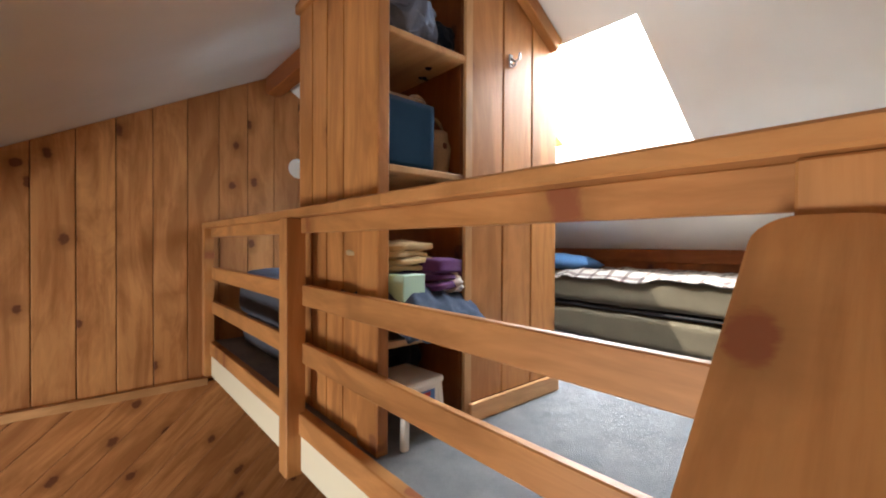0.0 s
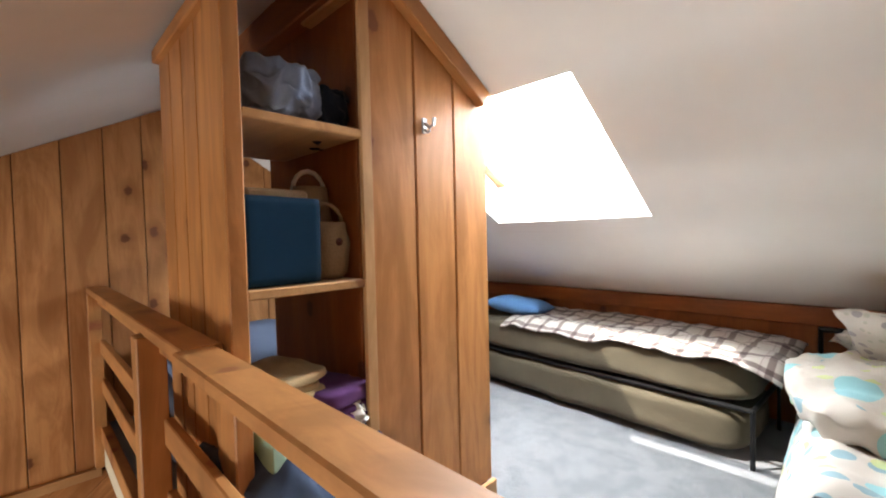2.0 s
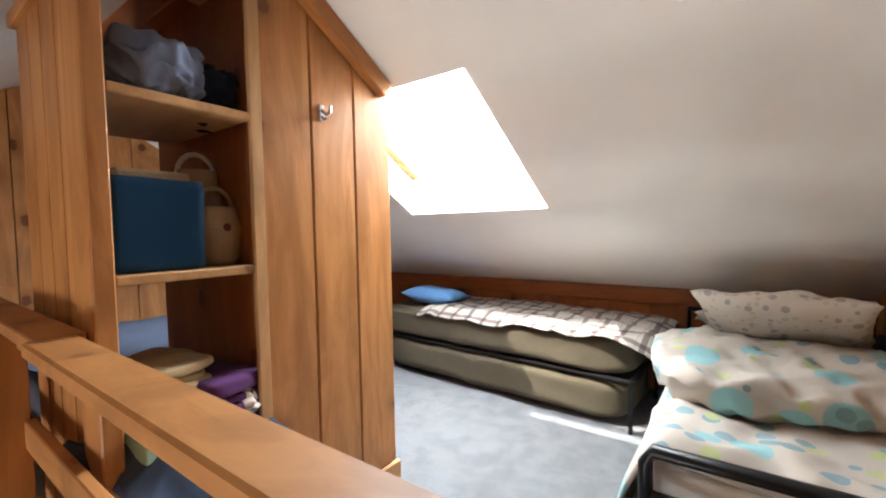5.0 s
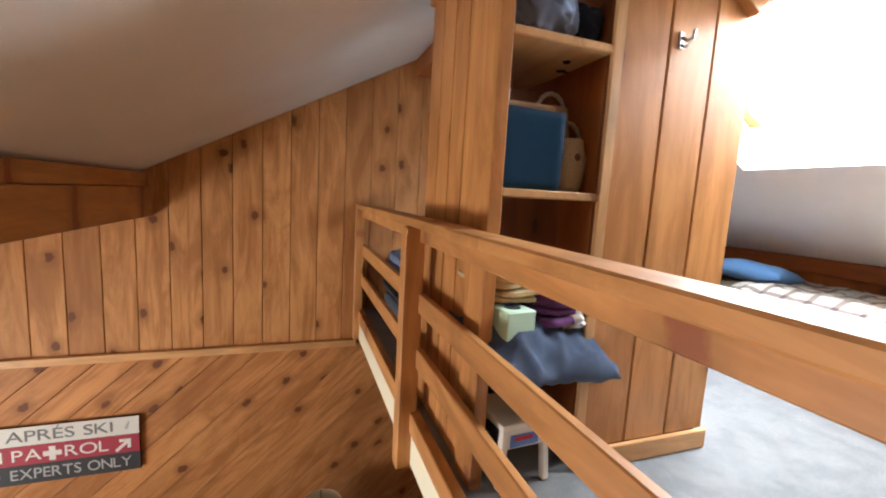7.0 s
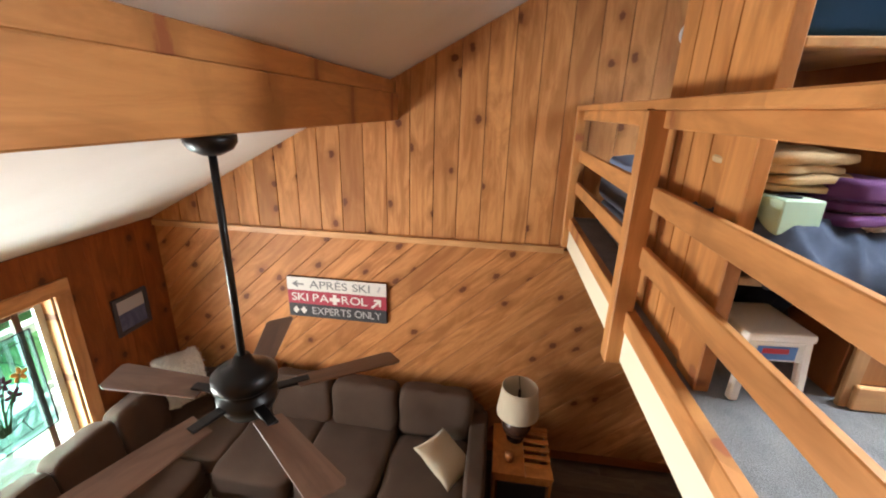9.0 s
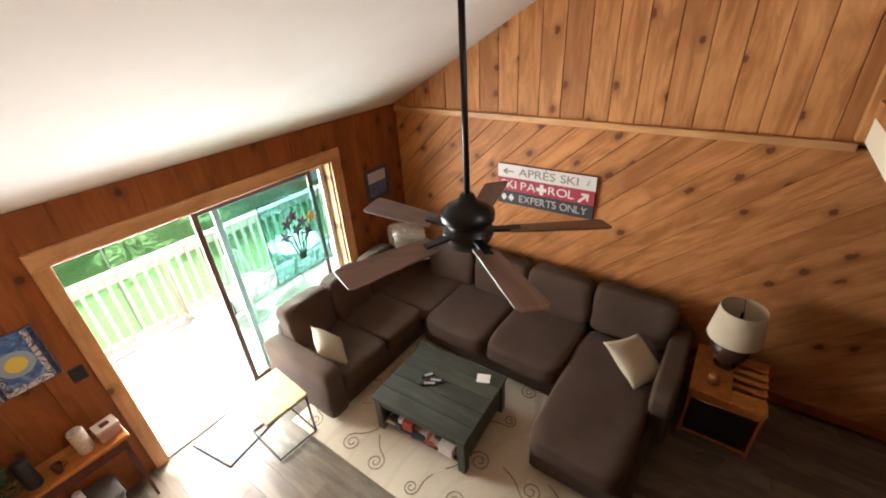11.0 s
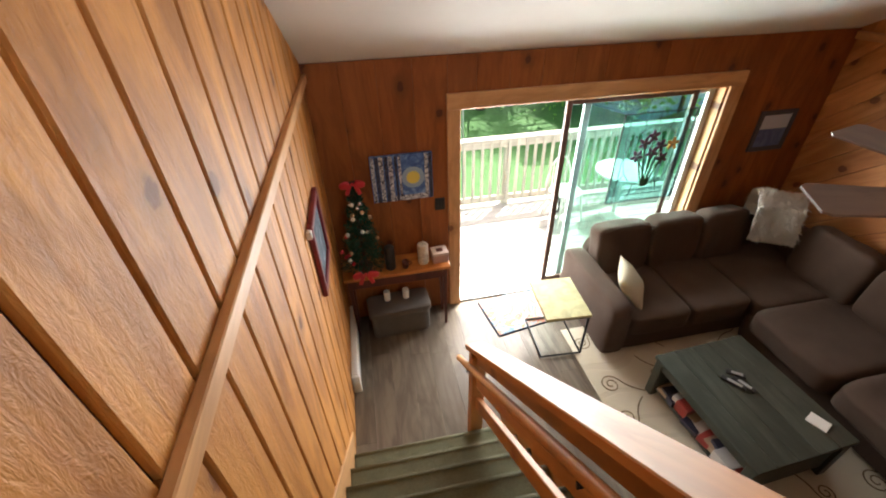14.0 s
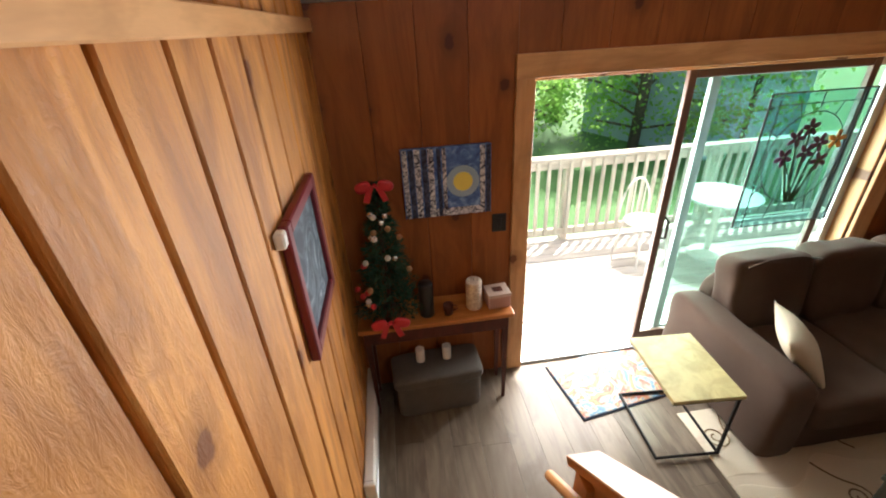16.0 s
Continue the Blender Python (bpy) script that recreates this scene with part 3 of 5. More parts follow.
def leaf(name, x0, x1, y, wood_, label, handle, sw_=0.09):
    lf = part(name, box(x0, x1, y - 0.016, y + 0.016, 0.03, 0.12), wood_, door, label)
    for x in (x0 + sw_ / 2, x1 - sw_ / 2):
        plank("stile", (x, y, 0.12), (x, y, 2.03), sw_, 0.036, wood_, lf)
    plank("top_rail", (x0 + sw_, y, 2.03 - sw_ / 2), (x1 - sw_, y, 2.03 - sw_ / 2), 0.034, sw_, wood_, lf)
    g = part("pane", box(x0 + sw_ * 0.9, x1 - sw_ * 0.9, y - 0.004, y + 0.004, 0.1, 2.03 - sw_ * 0.9, 0), GLASS, lf)
    g.visible_shadow = False
    if handle:
        part("door_handle", tube([(x0 + 0.045, y - 0.02, 0.95), (x0 + 0.045, y - 0.06, 0.97), (x0 + 0.045, y - 0.06, 1.09), (x0 + 0.045, y - 0.02, 1.11)], 0.009), BLACK, lf)


leaf("sliding_leaf", 2.09, 3.33, Y1 + 0.055, mat("brown_door_stile", (0.13, 0.075, 0.055), 0.45), "sliding leaf with dark brown stiles", True, 0.05)
leaf("fixed_leaf", 2.28, 3.535, Y1 + 0.105, GREY_METAL, "fixed leaf in a grey metal surround", False, 0.06)

# stairs
stairs = tagged(new("stairs"), "steep olive carpeted stairs up to the loft", "stairs", kind="structure")
RISE, RUN = LOFT / 14, 0.201
for k in range(1, 14):
    y = 4.03 - (k - 1) * RUN
    part("nosing", tube([(0.03, y - 0.002, k * RISE - 0.014), (1.13, y - 0.002, k * RISE - 0.014)], 0.02, 10), STAIR_CARPET, stairs, smooth=True)
    part("step", box(0.03, 1.13, y - RUN - 0.03, y, k * RISE - RISE - 0.01, k * RISE, 0.012, 2), STAIR_CARPET, stairs)
for x in (0.015, 1.145):
    plank("stringer", (x, 4.13, 0.10), (x, EDGE + 0.04, LOFT - 0.11), 0.024, 0.26, PINE_TRIM, stairs)

# stair rail: newel, cap, two slats and a round grip
rail = thing("stair_railing", "varnished pine stair railing with a flat cap", "railing")
RX = 0.925
A, B = Vector((0.925, 4.20, 0.93)), Vector((0.88, 1.50, 3.31))
plank("newel_post", (RX, 4.12, 0.0), (RX, 4.12, 0.94), 0.09, 0.09, PINE_RAIL, rail)
TOP = Vector((1.022, 1.475, 3.515))
plank("cap", A, B, 0.125, 0.036, PINE_RAIL, rail)
bm, m = stick((1.022, 1.81, 3.198), TOP, 0.152, 0.036, 0.0)
ends = [e for e in bm.edges if abs(e.verts[0].co.x - e.verts[1].co.x) < 1e-5 and abs(e.verts[0].co.z - e.verts[1].co.z) < 1e-5 and e.verts[0].co.z > 0]
bmesh.ops.bevel(bm, geom=ends, offset=0.05, segments=6, affect="EDGES", profile=0.5)
bmesh.ops.bevel(bm, geom=[e for e in bm.edges if len(e.link_faces) == 2 and e.calc_face_angle(0) > 1.2], offset=0.005, segments=2, affect="EDGES")
part("upper_cap", bm, PINE_RAIL, rail, at=m)
drop = Vector((0, 0, -1))
for dz, h in ((0.09, 0.10), (0.33, 0.09), (0.56, 0.09)):
    plank("slat", A + drop * dz + Vector((0, -0.06, 0.055)), B + drop * dz, 0.034, h, PINE_RAIL, rail)
part("grip", tube([A + Vector((-0.09, 0.06, -0.17)), B + Vector((-0.09, 0, -0.12))], 0.021, 10), PINE_RAIL, rail, smooth=True)
for f in (0.06, 0.5, 0.93):
    p = A.lerp(B, f)
    part("bracket", tube([p + Vector((-0.02, 0, -0.19)), p + Vector((-0.09, 0, -0.19)), p + Vector((-0.09, 0, -0.16))], 0.007, 6), BLACK, rail)

# loft rail
lr = thing("loft_railing", "varnished pine guard rail with a broad flat cap", "railing")
YR = EDGE + 0.005
part("cap", box(-0.052, 0.052, -0.02, 0.02, -1.22, 1.22, 0.006), PINE_RAIL, lr, at=stick((0.93, YR + 0.02, 3.622), (2.30, YR + 0.02, 3.622), 1, 1)[1] @ Matrix.Diagonal((1, 1, 0.685 / 1.22, 1)))
plank("cap", (2.302, YR, 3.622), (X1 - 0.02, YR, 3.622), 0.105, 0.04, PINE_RAIL, lr)
plank("top_rail", (1.06, YR - 0.01, 3.568), (X1 - 0.02, YR - 0.01, 3.568), 0.036, 0.07, PINE_RAIL, lr)
plank("newel_post", (1.01, YR, 2.45), (1.01, YR, 3.60), 0.10, 0.09, PINE_RAIL, lr)
plank("post", (2.835, YR + 0.03, 2.43), (2.835, YR + 0.03, 3.60), 0.09, 0.09, PINE_RAIL, lr)
plank("post", (X1 - 0.085, YR + 0.02, 2.45), (X1 - 0.085, YR + 0.02, 3.60), 0.09, 0.07, PINE_RAIL, lr)
for z in (3.25, 2.985):
    plank("slat", (1.06, YR - 0.012, z), (2.79, YR - 0.012, z), 0.03, 0.095, PINE_RAIL, lr)
    plank("slat", (2.88, YR - 0.012, z), (X1 - 0.12, YR - 0.012, z), 0.03, 0.095, PINE_RAIL, lr)

# ---- loft things ----
# open closet tower
CX0, CX1, CY0, CYM, CY1 = 2.24, 3.02, 0.25, 0.905, 1.35
tower = thing("closet_tower", "tall pine closet with open shelves under the roof ridge", "closet")
for k in range(3):
    w = (CYM - CY0) / 3
    y0 = CY0 + k * w
    poly = [(y0 + 0.005, LOFT + 0.09), (y0 + w - 0.005, LOFT + 0.09), (y0 + w - 0.005, roof_back(y0 + w) - 0.012), (y0 + 0.005, roof_back(y0) - 0.012)]
    boards(tower, "side_board", (CX0 + 0.03, 0, 0), (0, 1, 0), (0, 0, 1), (-1, 0, 0), poly, 3.0, 90, CABINET, gap=0, thick=0.028, chamfer=0.004)
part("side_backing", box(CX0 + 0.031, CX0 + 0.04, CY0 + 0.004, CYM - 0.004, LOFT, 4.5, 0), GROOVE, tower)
for k in range(4):
    w = (CX1 - CX0 - 0.15) / 4
    x0 = CX0 + 0.15 + k * w
    boards(tower, "front_board", (0, CY1 - 0.02, 0), (1, 0, 0), (0, 0, 1), (0, 1, 0), [(x0 + 0.003, LOFT), (x0 + w - 0.003, LOFT), (x0 + w - 0.003, 4.64), (x0 + 0.003, 4.64)], 3.0, 90, CABINET, gap=0, thick=0.02, chamfer=0.003)
part("front_backing", box(CX0 + 0.12, CX1 - 0.004, CY1 - 0.034, CY1 - 0.024, LOFT, 4.63, 0), CABINET, tower)
plank("corner_post", (CX0 + 0.075, CY1 - 0.004, LOFT), (CX0 + 0.075, CY1 - 0.004, 4.69), 0.15, 0.05, CABINET, tower)
part("partition", box(CX0 + 0.05, CX1, CYM - 0.012, CYM + 0.012, LOFT, 4.82, 0.002), PINE_RED, tower, "dark red pine partition")
plank("edge_strip", (CX0 + 0.01, CYM + 0.004, LOFT), (CX0 + 0.01, CYM + 0.004, 4.80), 0.02, 0.045, PINE_SHELF, tower)
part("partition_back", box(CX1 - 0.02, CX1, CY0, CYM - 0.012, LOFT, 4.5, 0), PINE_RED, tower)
for z in (4.30, 3.785, 3.12):
    plank("shelf", (CX0 + 0.005, (CYM + CY1) / 2 - 0.005, z - 0.014), (CX0 + 0.60, (CYM + CY1) / 2 - 0.005, z - 0.014), CY1 - CYM - 0.05, 0.028, PINE_SHELF, tower)
plank("base_strip", (CX0 - 0.008, CY0 - 0.01, LOFT + 0.045), (CX0 - 0.008, CYM, LOFT + 0.045), 0.022, 0.085, PINE_TRIM, tower)
plank("roof_trim", (CX0 - 0.02, CY0 + 0.04, roof_back(CY0 + 0.04) - 0.045), (CX0 - 0.02, RY - 0.01, roof_back(RY) - 0.045), 0.05, 0.075, CABINET, tower)
plank("front_trim", (CX0, CY1 + 0.008, 4.66), (CX1, CY1 + 0.008, 4.66), 0.03, 0.05, CABINET, tower)
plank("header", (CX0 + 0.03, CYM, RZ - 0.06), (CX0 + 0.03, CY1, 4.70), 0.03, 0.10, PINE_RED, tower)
plank("ridge_block", (CX0 - 0.03, CYM + 0.03, 4.80), (CX0 + 0.35, CYM + 0.03, 4.80), 0.05, 0.07, PINE_TRIM, tower)

hook = thing("coat_hook", "small steel coat hook on a pine board", "hook", at=Matrix.Translation((CX0 - 0.002, 0.637, 4.36)))
part("plate", box(-0.004, 0.004, -0.012, 0.012, -0.03, 0.03, 0.002), CHROME, hook)
part("prong", tube([(-0.003, 0, 0.01), (-0.03, 0, -0.012), (-0.05, 0, -0.005), (-0.055, 0, 0.02)], 0.006), CHROME, hook)
part("prong", tube([(-0.003, 0, -0.015), (-0.02, 0, -0.03), (-0.032, 0, -0.022)], 0.005), CHROME, hook)

bin_ = thing("storage_bin", "square dark blue fabric storage bin on a shelf", "storage bin", at=Matrix.Translation((2.44, 1.195, 3.786)))
part("body", soft_box(0.32, 0.25, 0.275, 30, 0.004, 1), TEAL, bin_, smooth=True)
part("filling", box(-0.13, 0.13, -0.10, 0.10, 0.26, 0.30, 0.01), WICKER, bin_, "brown card inside")
for nm, x, y, z, s, rr in (("basket", 2.40, 0.985, 3.786, 0.8, 0.085), ("handbag", 2.52, 0.985, 3.786, 1.35, 0.085)):
    bk = thing(nm, "small beige woven basket with a loop handle" if s < 1 else "tall grey beige bag with a rope handle", "basket", at=Matrix.Translation((x, y, z)))
    part("body", lathe([(0.055, 0), (rr * 0.85, 0.02), (rr, 0.16 * s), (rr * 0.85, 0.21 * s), (rr * 0.8, 0.25 * s), (rr * 0.72, 0.25 * s), (rr * 0.7, 0.2 * s)], 20), WICKER, bk, smooth=True)
    hd = [(0, rr * 0.75 * math.cos(t), 0.24 * s + 0.075 * math.sin(t)) for t in np.linspace(0, math.pi, 9)]
    part("handle", tube(hd, 0.009), WHITEP if s > 1 else WICKER, bk, smooth=True)
    if s < 1:
        part("toggle", lathe([(0.002, -0.006), (0.014, 0), (0.002, 0.006)], 10), DARKWOOD, bk, at=pose(-rr - 0.002, 0, 0.13, 0, 90, 0))


def folded(name, label, cat, material, at, w, d, h, seed, power=3.2, lump=0.03, freq=15.0):
    t = tagged(part(name, soft_box(w, d, h, power, lump, seed, 22, freq=freq, crease=lump * 0.9), material, smooth=True), label, cat)
    t.matrix_world = at
    return t


PRINT = cloth("navy_slate_cotton", (0.10, 0.14, 0.23), (0.012, 0.017, 0.032), wrinkle=7)


def crumple(bm, deep, seed, corner=0.0):
    """Sharp folds in a soft shape, and a drooping outer corner."""
    for v in bm.verts:
        p = v.co * 9 + Vector((seed, 2 * seed, 0))
        k = 0.5 - abs(noise.noise(p)) * 1.6 + 0.4 * (0.5 - abs(noise.noise(p * 2.3)))
        v.co.z += deep * k * (1 if v.co.z > 0 else 0.5)
        v.co.z -= corner * max(0.0, -v.co.x) ** 2
    return bm


SLATE = cloth("light_slate_shell", (0.24, 0.29, 0.41), (0.11, 0.14, 0.22), weave=500)
for nm, label, material, at, w, d, h, seed in (
        ("jacket", "crumpled slate blue jacket on the top shelf", SLATE, pose(2.42, 1.17, 4.275, 0, 0, 8), 0.34, 0.26, 0.20, 3),
        ("black_jacket", "crumpled black jacket on the top shelf", NAVY, pose(2.46, 1.00, 4.28, 0, 0, -10), 0.34, 0.20, 0.16, 4)):
    jk = thing(nm, label, "clothes", at=at)
    part("body", crumple(soft_box(w, d, h, 2.6, 0.03, seed, 30, freq=10.0, crease=0.03), 0.05, seed), material, jk, smooth=True)
    part("sleeve", crumple(soft_box(w * 0.55, d * 0.5, h * 0.45, 2.4, 0.02, seed + 5, 22, freq=12.0, crease=0.02), 0.03, seed + 2), material, jk, at=pose(-0.06, -0.05, h * 0.55, 0, 12, 35), smooth=True)
sp_ = tagged(part("pillow", crumple(pillow_shape(0.44, 0.58, 0.17, 5, 40, 0.012), 0.045, 3, 1.6), PRINT, smooth=True), "crumpled navy and slate print pillow hanging over a shelf", "pillow")
sp_.matrix_world = pose(2.34, 1.10, 3.215, 6, -6, 10)


def stack(name, label, cat, material, at, w, d, layers, seed):
    """A folded cloth: soft layers, each a little askew, with a rolled front edge."""
    t = thing(name, label, cat, at=at)
    g = random.Random(seed)
    z = 0.0
    for k, h in enumerate(layers):
        bm = soft_box(w * g.uniform(0.92, 1.04), d * g.uniform(0.9, 1.05), h * 1.25, 4.5, 0.012, seed + k, 20, freq=9.0, crease=0.008)
        part("fold", bm, material, t, at=pose(g.uniform(-0.012, 0.012), g.uniform(-0.015, 0.015), z, g.uniform(-3, 3), g.uniform(-3, 3), g.uniform(-7, 7)), smooth=True)
        z += h
    return t


stack("purple_blanket", "folded purple blanket on a pillow", "blanket", PURPLE, pose(2.40, 1.03, 3.285, 0, 3, 15), 0.34, 0.26, (0.03, 0.035, 0.06), 6)
stack("towel", "folded straw yellow towels stacked on clothes", "towel", MUSTARD, pose(2.42, 1.20, 3.375, 0, 0, 10), 0.32, 0.26, (0.026, 0.026, 0.03, 0.03), 7)
folded("scarf", "crumpled grey patterned scarf", "clothes", FLORAL, pose(2.31, 0.985, 3.26, 0, 0, 0), 0.15, 0.13, 0.11, 8, 2.4, 0.035)
tissue = thing("tissue_box", "mint green cardboard tissue box", "box", at=pose(2.26, 1.24, 3.27, 0, 0, 8))
part("carton", box(-0.06, 0.06, -0.06, 0.06, 0, 0.10, 0.004), MINT, tissue)
part("opening", lathe([(0.03, 0.1005), (0.03, 0.103)], 16), NAVY, tissue)

stool = thing("step_stool", "white plastic step stool with a coloured label", "stool", at=pose(2.34, 1.17, LOFT, 0, 0, 4))
part("top", box(-0.12, 0.12, -0.105, 0.105, 0.22, 0.25, 0.012, 2), WHITEP, stool)
for sx in (-1, 1):
    for sy in (-1, 1):
        plank("leg", stool.matrix_world @ Vector((sx * 0.112, sy * 0.10, 0)), stool.matrix_world @ Vector((sx * 0.10, sy * 0.085, 0.225)), 0.03, 0.03, WHITEP, stool, bevel=0.006)
    part("apron", box(sx * 0.108 - 0.006, sx * 0.108 + 0.006, -0.092, 0.092, 0.15, 0.222, 0.003), WHITEP, stool)
part("sticker", box(-0.1165, -0.1145, -0.055, 0.065, 0.158, 0.205, 0), mat("sticker_blue", (0.08, 0.2, 0.5), 0.5), stool, "blue and red product sticker")
part("sticker_band", box(-0.1175, -0.1166, -0.03, 0.05, 0.18, 0.198, 0), RED, stool)
folded("duffel_bag", "dark navy duffel bag under the shelf", "bag", NAVY, pose(2.66, 1.08, LOFT, 0, 0, 0), 0.30, 0.30, 0.36, 9, 4, 0.03)


def bed_mattress(parent, name, x0, x1, y0, y1, z0, z1, material, seed):
    return part(name, soft_box(x1 - x0, y1 - y0, z1 - z0, 7, 0.02, seed, 14), material, parent, at=Matrix.Translation(((x0 + x1) / 2, (y0 + y1) / 2, z0)), smooth=True)


bed = thing("trundle_bed", "single trundle bed with two olive mattresses on a black metal base", "bed", at=pose(2.43, -1.2, LOFT, 0, 0, -4))
bed_mattress(bed, "lower_mattress", -1.04, 1.04, -0.35, 0.34, 0.03, 0.285, OLIVE, 2)
bed_mattress(bed, "mattress", -1.07, 1.07, -0.35, 0.35, 0.315, 0.545, OLIVE, 3)
for y in (-0.3, 0.32):
    part("side_bar", tube([(-1.06, y, 0.30), (1.06, y, 0.30)], 0.013), BLACK, bed)
for x in (-1.06, 1.06):
    part("end_bar", tube([(x, -0.31, 0.0), (x, -0.31, 0.30), (x, 0.32, 0.30), (x, 0.32, 0.0)], 0.013), BLACK, bed)


def quilt(x, y):
    w = 0.03 * noise.noise(Vector((x * 5, y * 7, 1))) + 0.016 * noise.noise(Vector((x * 14, y * 14, 3)))
    e = max(0.0, y - 0.22 + 0.06 * noise.noise(Vector((x * 4, 0, 0))))
    ex = max(0.0, -x - 0.70)
    z = 0.575 + w - min(0.30, 1.5 * e * e + 2.2 * ex * ex * ex * 3)
    return (x - 0.31, min(y, 0.375 + 0.015 * noise.noise(Vector((x * 9, 0, 5)))), z)


pl = tagged(part("plaid_blanket", sheet_shape(1.75, 0.74, 46, 26, quilt), PLAID, smooth=True), "brown and white plaid flannel blanket, loosely spread on the bed", "blanket")
pl.matrix_world = bed.matrix_world
pw = tagged(part("blue_pillow", pillow_shape(0.5, 0.36, 0.15, 1), BLUE_CASE, smooth=True), "sky blue pillow at the head of the bed", "pillow")
pw.matrix_world = bed.matrix_world @ pose(0.60, 0.08, 0.632, 4, -4, 10)

bed2 = thing("day_bed", "single bed with a black tubular frame and dotted comforter", "bed", at=Matrix.Translation((0.75, -0.65, LOFT)))
bed_mattress(bed2, "mattress", -0.44, 0.44, -0.9, 0.9, 0.2, 0.44, WHITE, 5)
part("footboard", tube([(-0.44, 0.97, 0), (-0.44, 0.97, 0.46), (-0.42, 0.97, 0.5), (0.36, 0.97, 0.5), (0.38, 0.97, 0.46), (0.38, 0.97, 0)], 0.022, 10), BLACK, bed2, smooth=True)
part("footboard_bar", tube([(-0.44, 0.97, 0.36), (0.38, 0.97, 0.36)], 0.014), BLACK, bed2)
for x in (-0.43, 0.37):
    part("side_bar", tube([(x, -0.9, 0.2), (x, 0.97, 0.2)], 0.018), BLACK, bed2)
part("headboard", tube([(-0.44, -0.92, 0), (-0.44, -0.92, 0.62), (0.42, -0.92, 0.62), (0.42, -0.92, 0)], 0.02, 10), BLACK, bed2)


def comforter(x, y):
    e = max(0.0, abs(x) - 0.38)
    ey = max(0.0, y - 0.78)
    w = 0.035 * noise.noise(Vector((x * 4, y * 3, 7))) + 0.012 * noise.noise(Vector((x * 12, y * 11, 2)))
    w += 0.02 * (0.4 - abs(noise.noise(Vector((x * 6, y * 9, 4)))))
    z = 0.48 + w - min(0.44, 9 * e * e + 5 * ey * ey)
    k = 0.50 + 0.03 * noise.noise(Vector((0, y * 6, z * 5)))
    return (max(-0.5, min(k, x * 0.9)), y, z)


cf = tagged(part("comforter", sheet_shape(1.34, 1.72, 56, 80, comforter, 0.03), DOTS, smooth=True), "white comforter with aqua polka dots spread over the bed", "comforter")
cf.matrix_world = bed2.matrix_world @ pose(0, 0.05, 0, 0, 0, 0)
bulk = crumple(soft_box(1.02, 0.92, 0.155, 4.5, 0.035, 31, 38, freq=6.0, crease=0.012), 0.035, 9)
part("folded_layer", bulk, DOTS, cf, "thick folded-over half of the comforter", at=pose(-0.02, -0.02, 0.46, 0, 0, 7), smooth=True)
for k, (x, y, z, rz, tilt) in enumerate(((0.02, -0.62, 0.63, 4, 16), (-0.02, -0.26, 0.715, -10, 36))):
    q = tagged(part("bed_pillow", crumple(pillow_shape(0.70, 0.46, 0.17, 4 + k, 30, 0.03), 0.03, 5 + k), FLORAL, smooth=True), "white pillow with a small grey floral print", "pillow", "pillows on the day bed")
    q.matrix_world = bed2.matrix_world @ pose(x, y, z, tilt, 0, rz)
folded("dark_cushion", "black cushion against the loft wall", "cushion", NAVY, pose(0.34, -0.9, LOFT + 0.42, 0, 8, 90), 0.55, 0.12, 0.22, 12, 3)

bed3 = thing("loft_bed", "low bed with a grey cover behind the closet", "bed", at=Matrix.Translation((3.88, 0.75, LOFT)))
bed_mattress(bed3, "base", -0.74, 0.72, -0.5, 0.5, 0.0, 0.24, GREY_BLUE, 7)
bed_mattress(bed3, "mattress", -0.76, 0.74, -0.52, 0.52, 0.24, 0.50, GREY_BLUE, 8)
sh = tagged(part("blue_sheet", soft_box(1.40, 0.98, 0.10, 6, 0.02, 11, 12), BLUE_SHEET, smooth=True), "rumpled pale blue sheet on the bed", "sheet")
sh.matrix_world = Matrix.Translation((3.86, 0.74, LOFT + 0.48))
crate = thing("laundry_bin", "blue plastic bin heaped with clothes", "bin", at=pose(3.66, -0.85, LOFT, 0, 0, 10))
part("tub", lathe([(0.13, 0), (0.17, 0.26), (0.18, 0.27), (0.165, 0.27), (0.125, 0.02)], 20), BLUEPL, crate, smooth=True)
part("clothes", soft_box(0.3, 0.3, 0.2, 2.4, 0.05, 4), STRIPE_BLUE, crate, at=Matrix.Translation((0, 0, 0.2)), smooth=True)
oc = thing("orange_crate", "orange slatted plastic crate", "crate", at=pose(3.72, -1.25, LOFT + 0.30, 0, 0, 10))
for k in range(4):
    part("slat", box(-0.14 + k * 0.08, -0.09 + k * 0.08, 0.12, 0.135, 0, 0.22, 0.003), ORANGE, oc)
part("tray", box(-0.15, 0.16, -0.15, 0.13, 0.0, 0.03, 0.004), ORANGE, oc)
part("rim", box(-0.15, 0.16, 0.115, 0.14, 0.2, 0.23, 0.003), ORANGE, oc)
stand = thing("crate_stand", "plain low pine stand under a crate", "stand", at=pose(3.72, -1.25, LOFT, 0, 0, 10))
part("body", box(-0.16, 0.17, -0.16, 0.14, 0.0, 0.298, 0.005), PINE_RED, stand)

# ---- living room things ----
sofa = thing("sectional_sofa", "dark brown U-shaped sectional sofa with a chaise", "sofa")


def pad(name, x0, x1, y0, y1, z0, z1, seed, power=9.0, tilt=(0, 0), lump=0.014, label=""):
    return part(name, soft_box(x1 - x0 - 0.014, y1 - y0 - 0.014, z1 - z0, power, lump, seed, 12), SOFA, sofa, label, pose((x0 + x1) / 2, (y0 + y1) / 2, z0, tilt[0], tilt[1], 0), smooth=True)


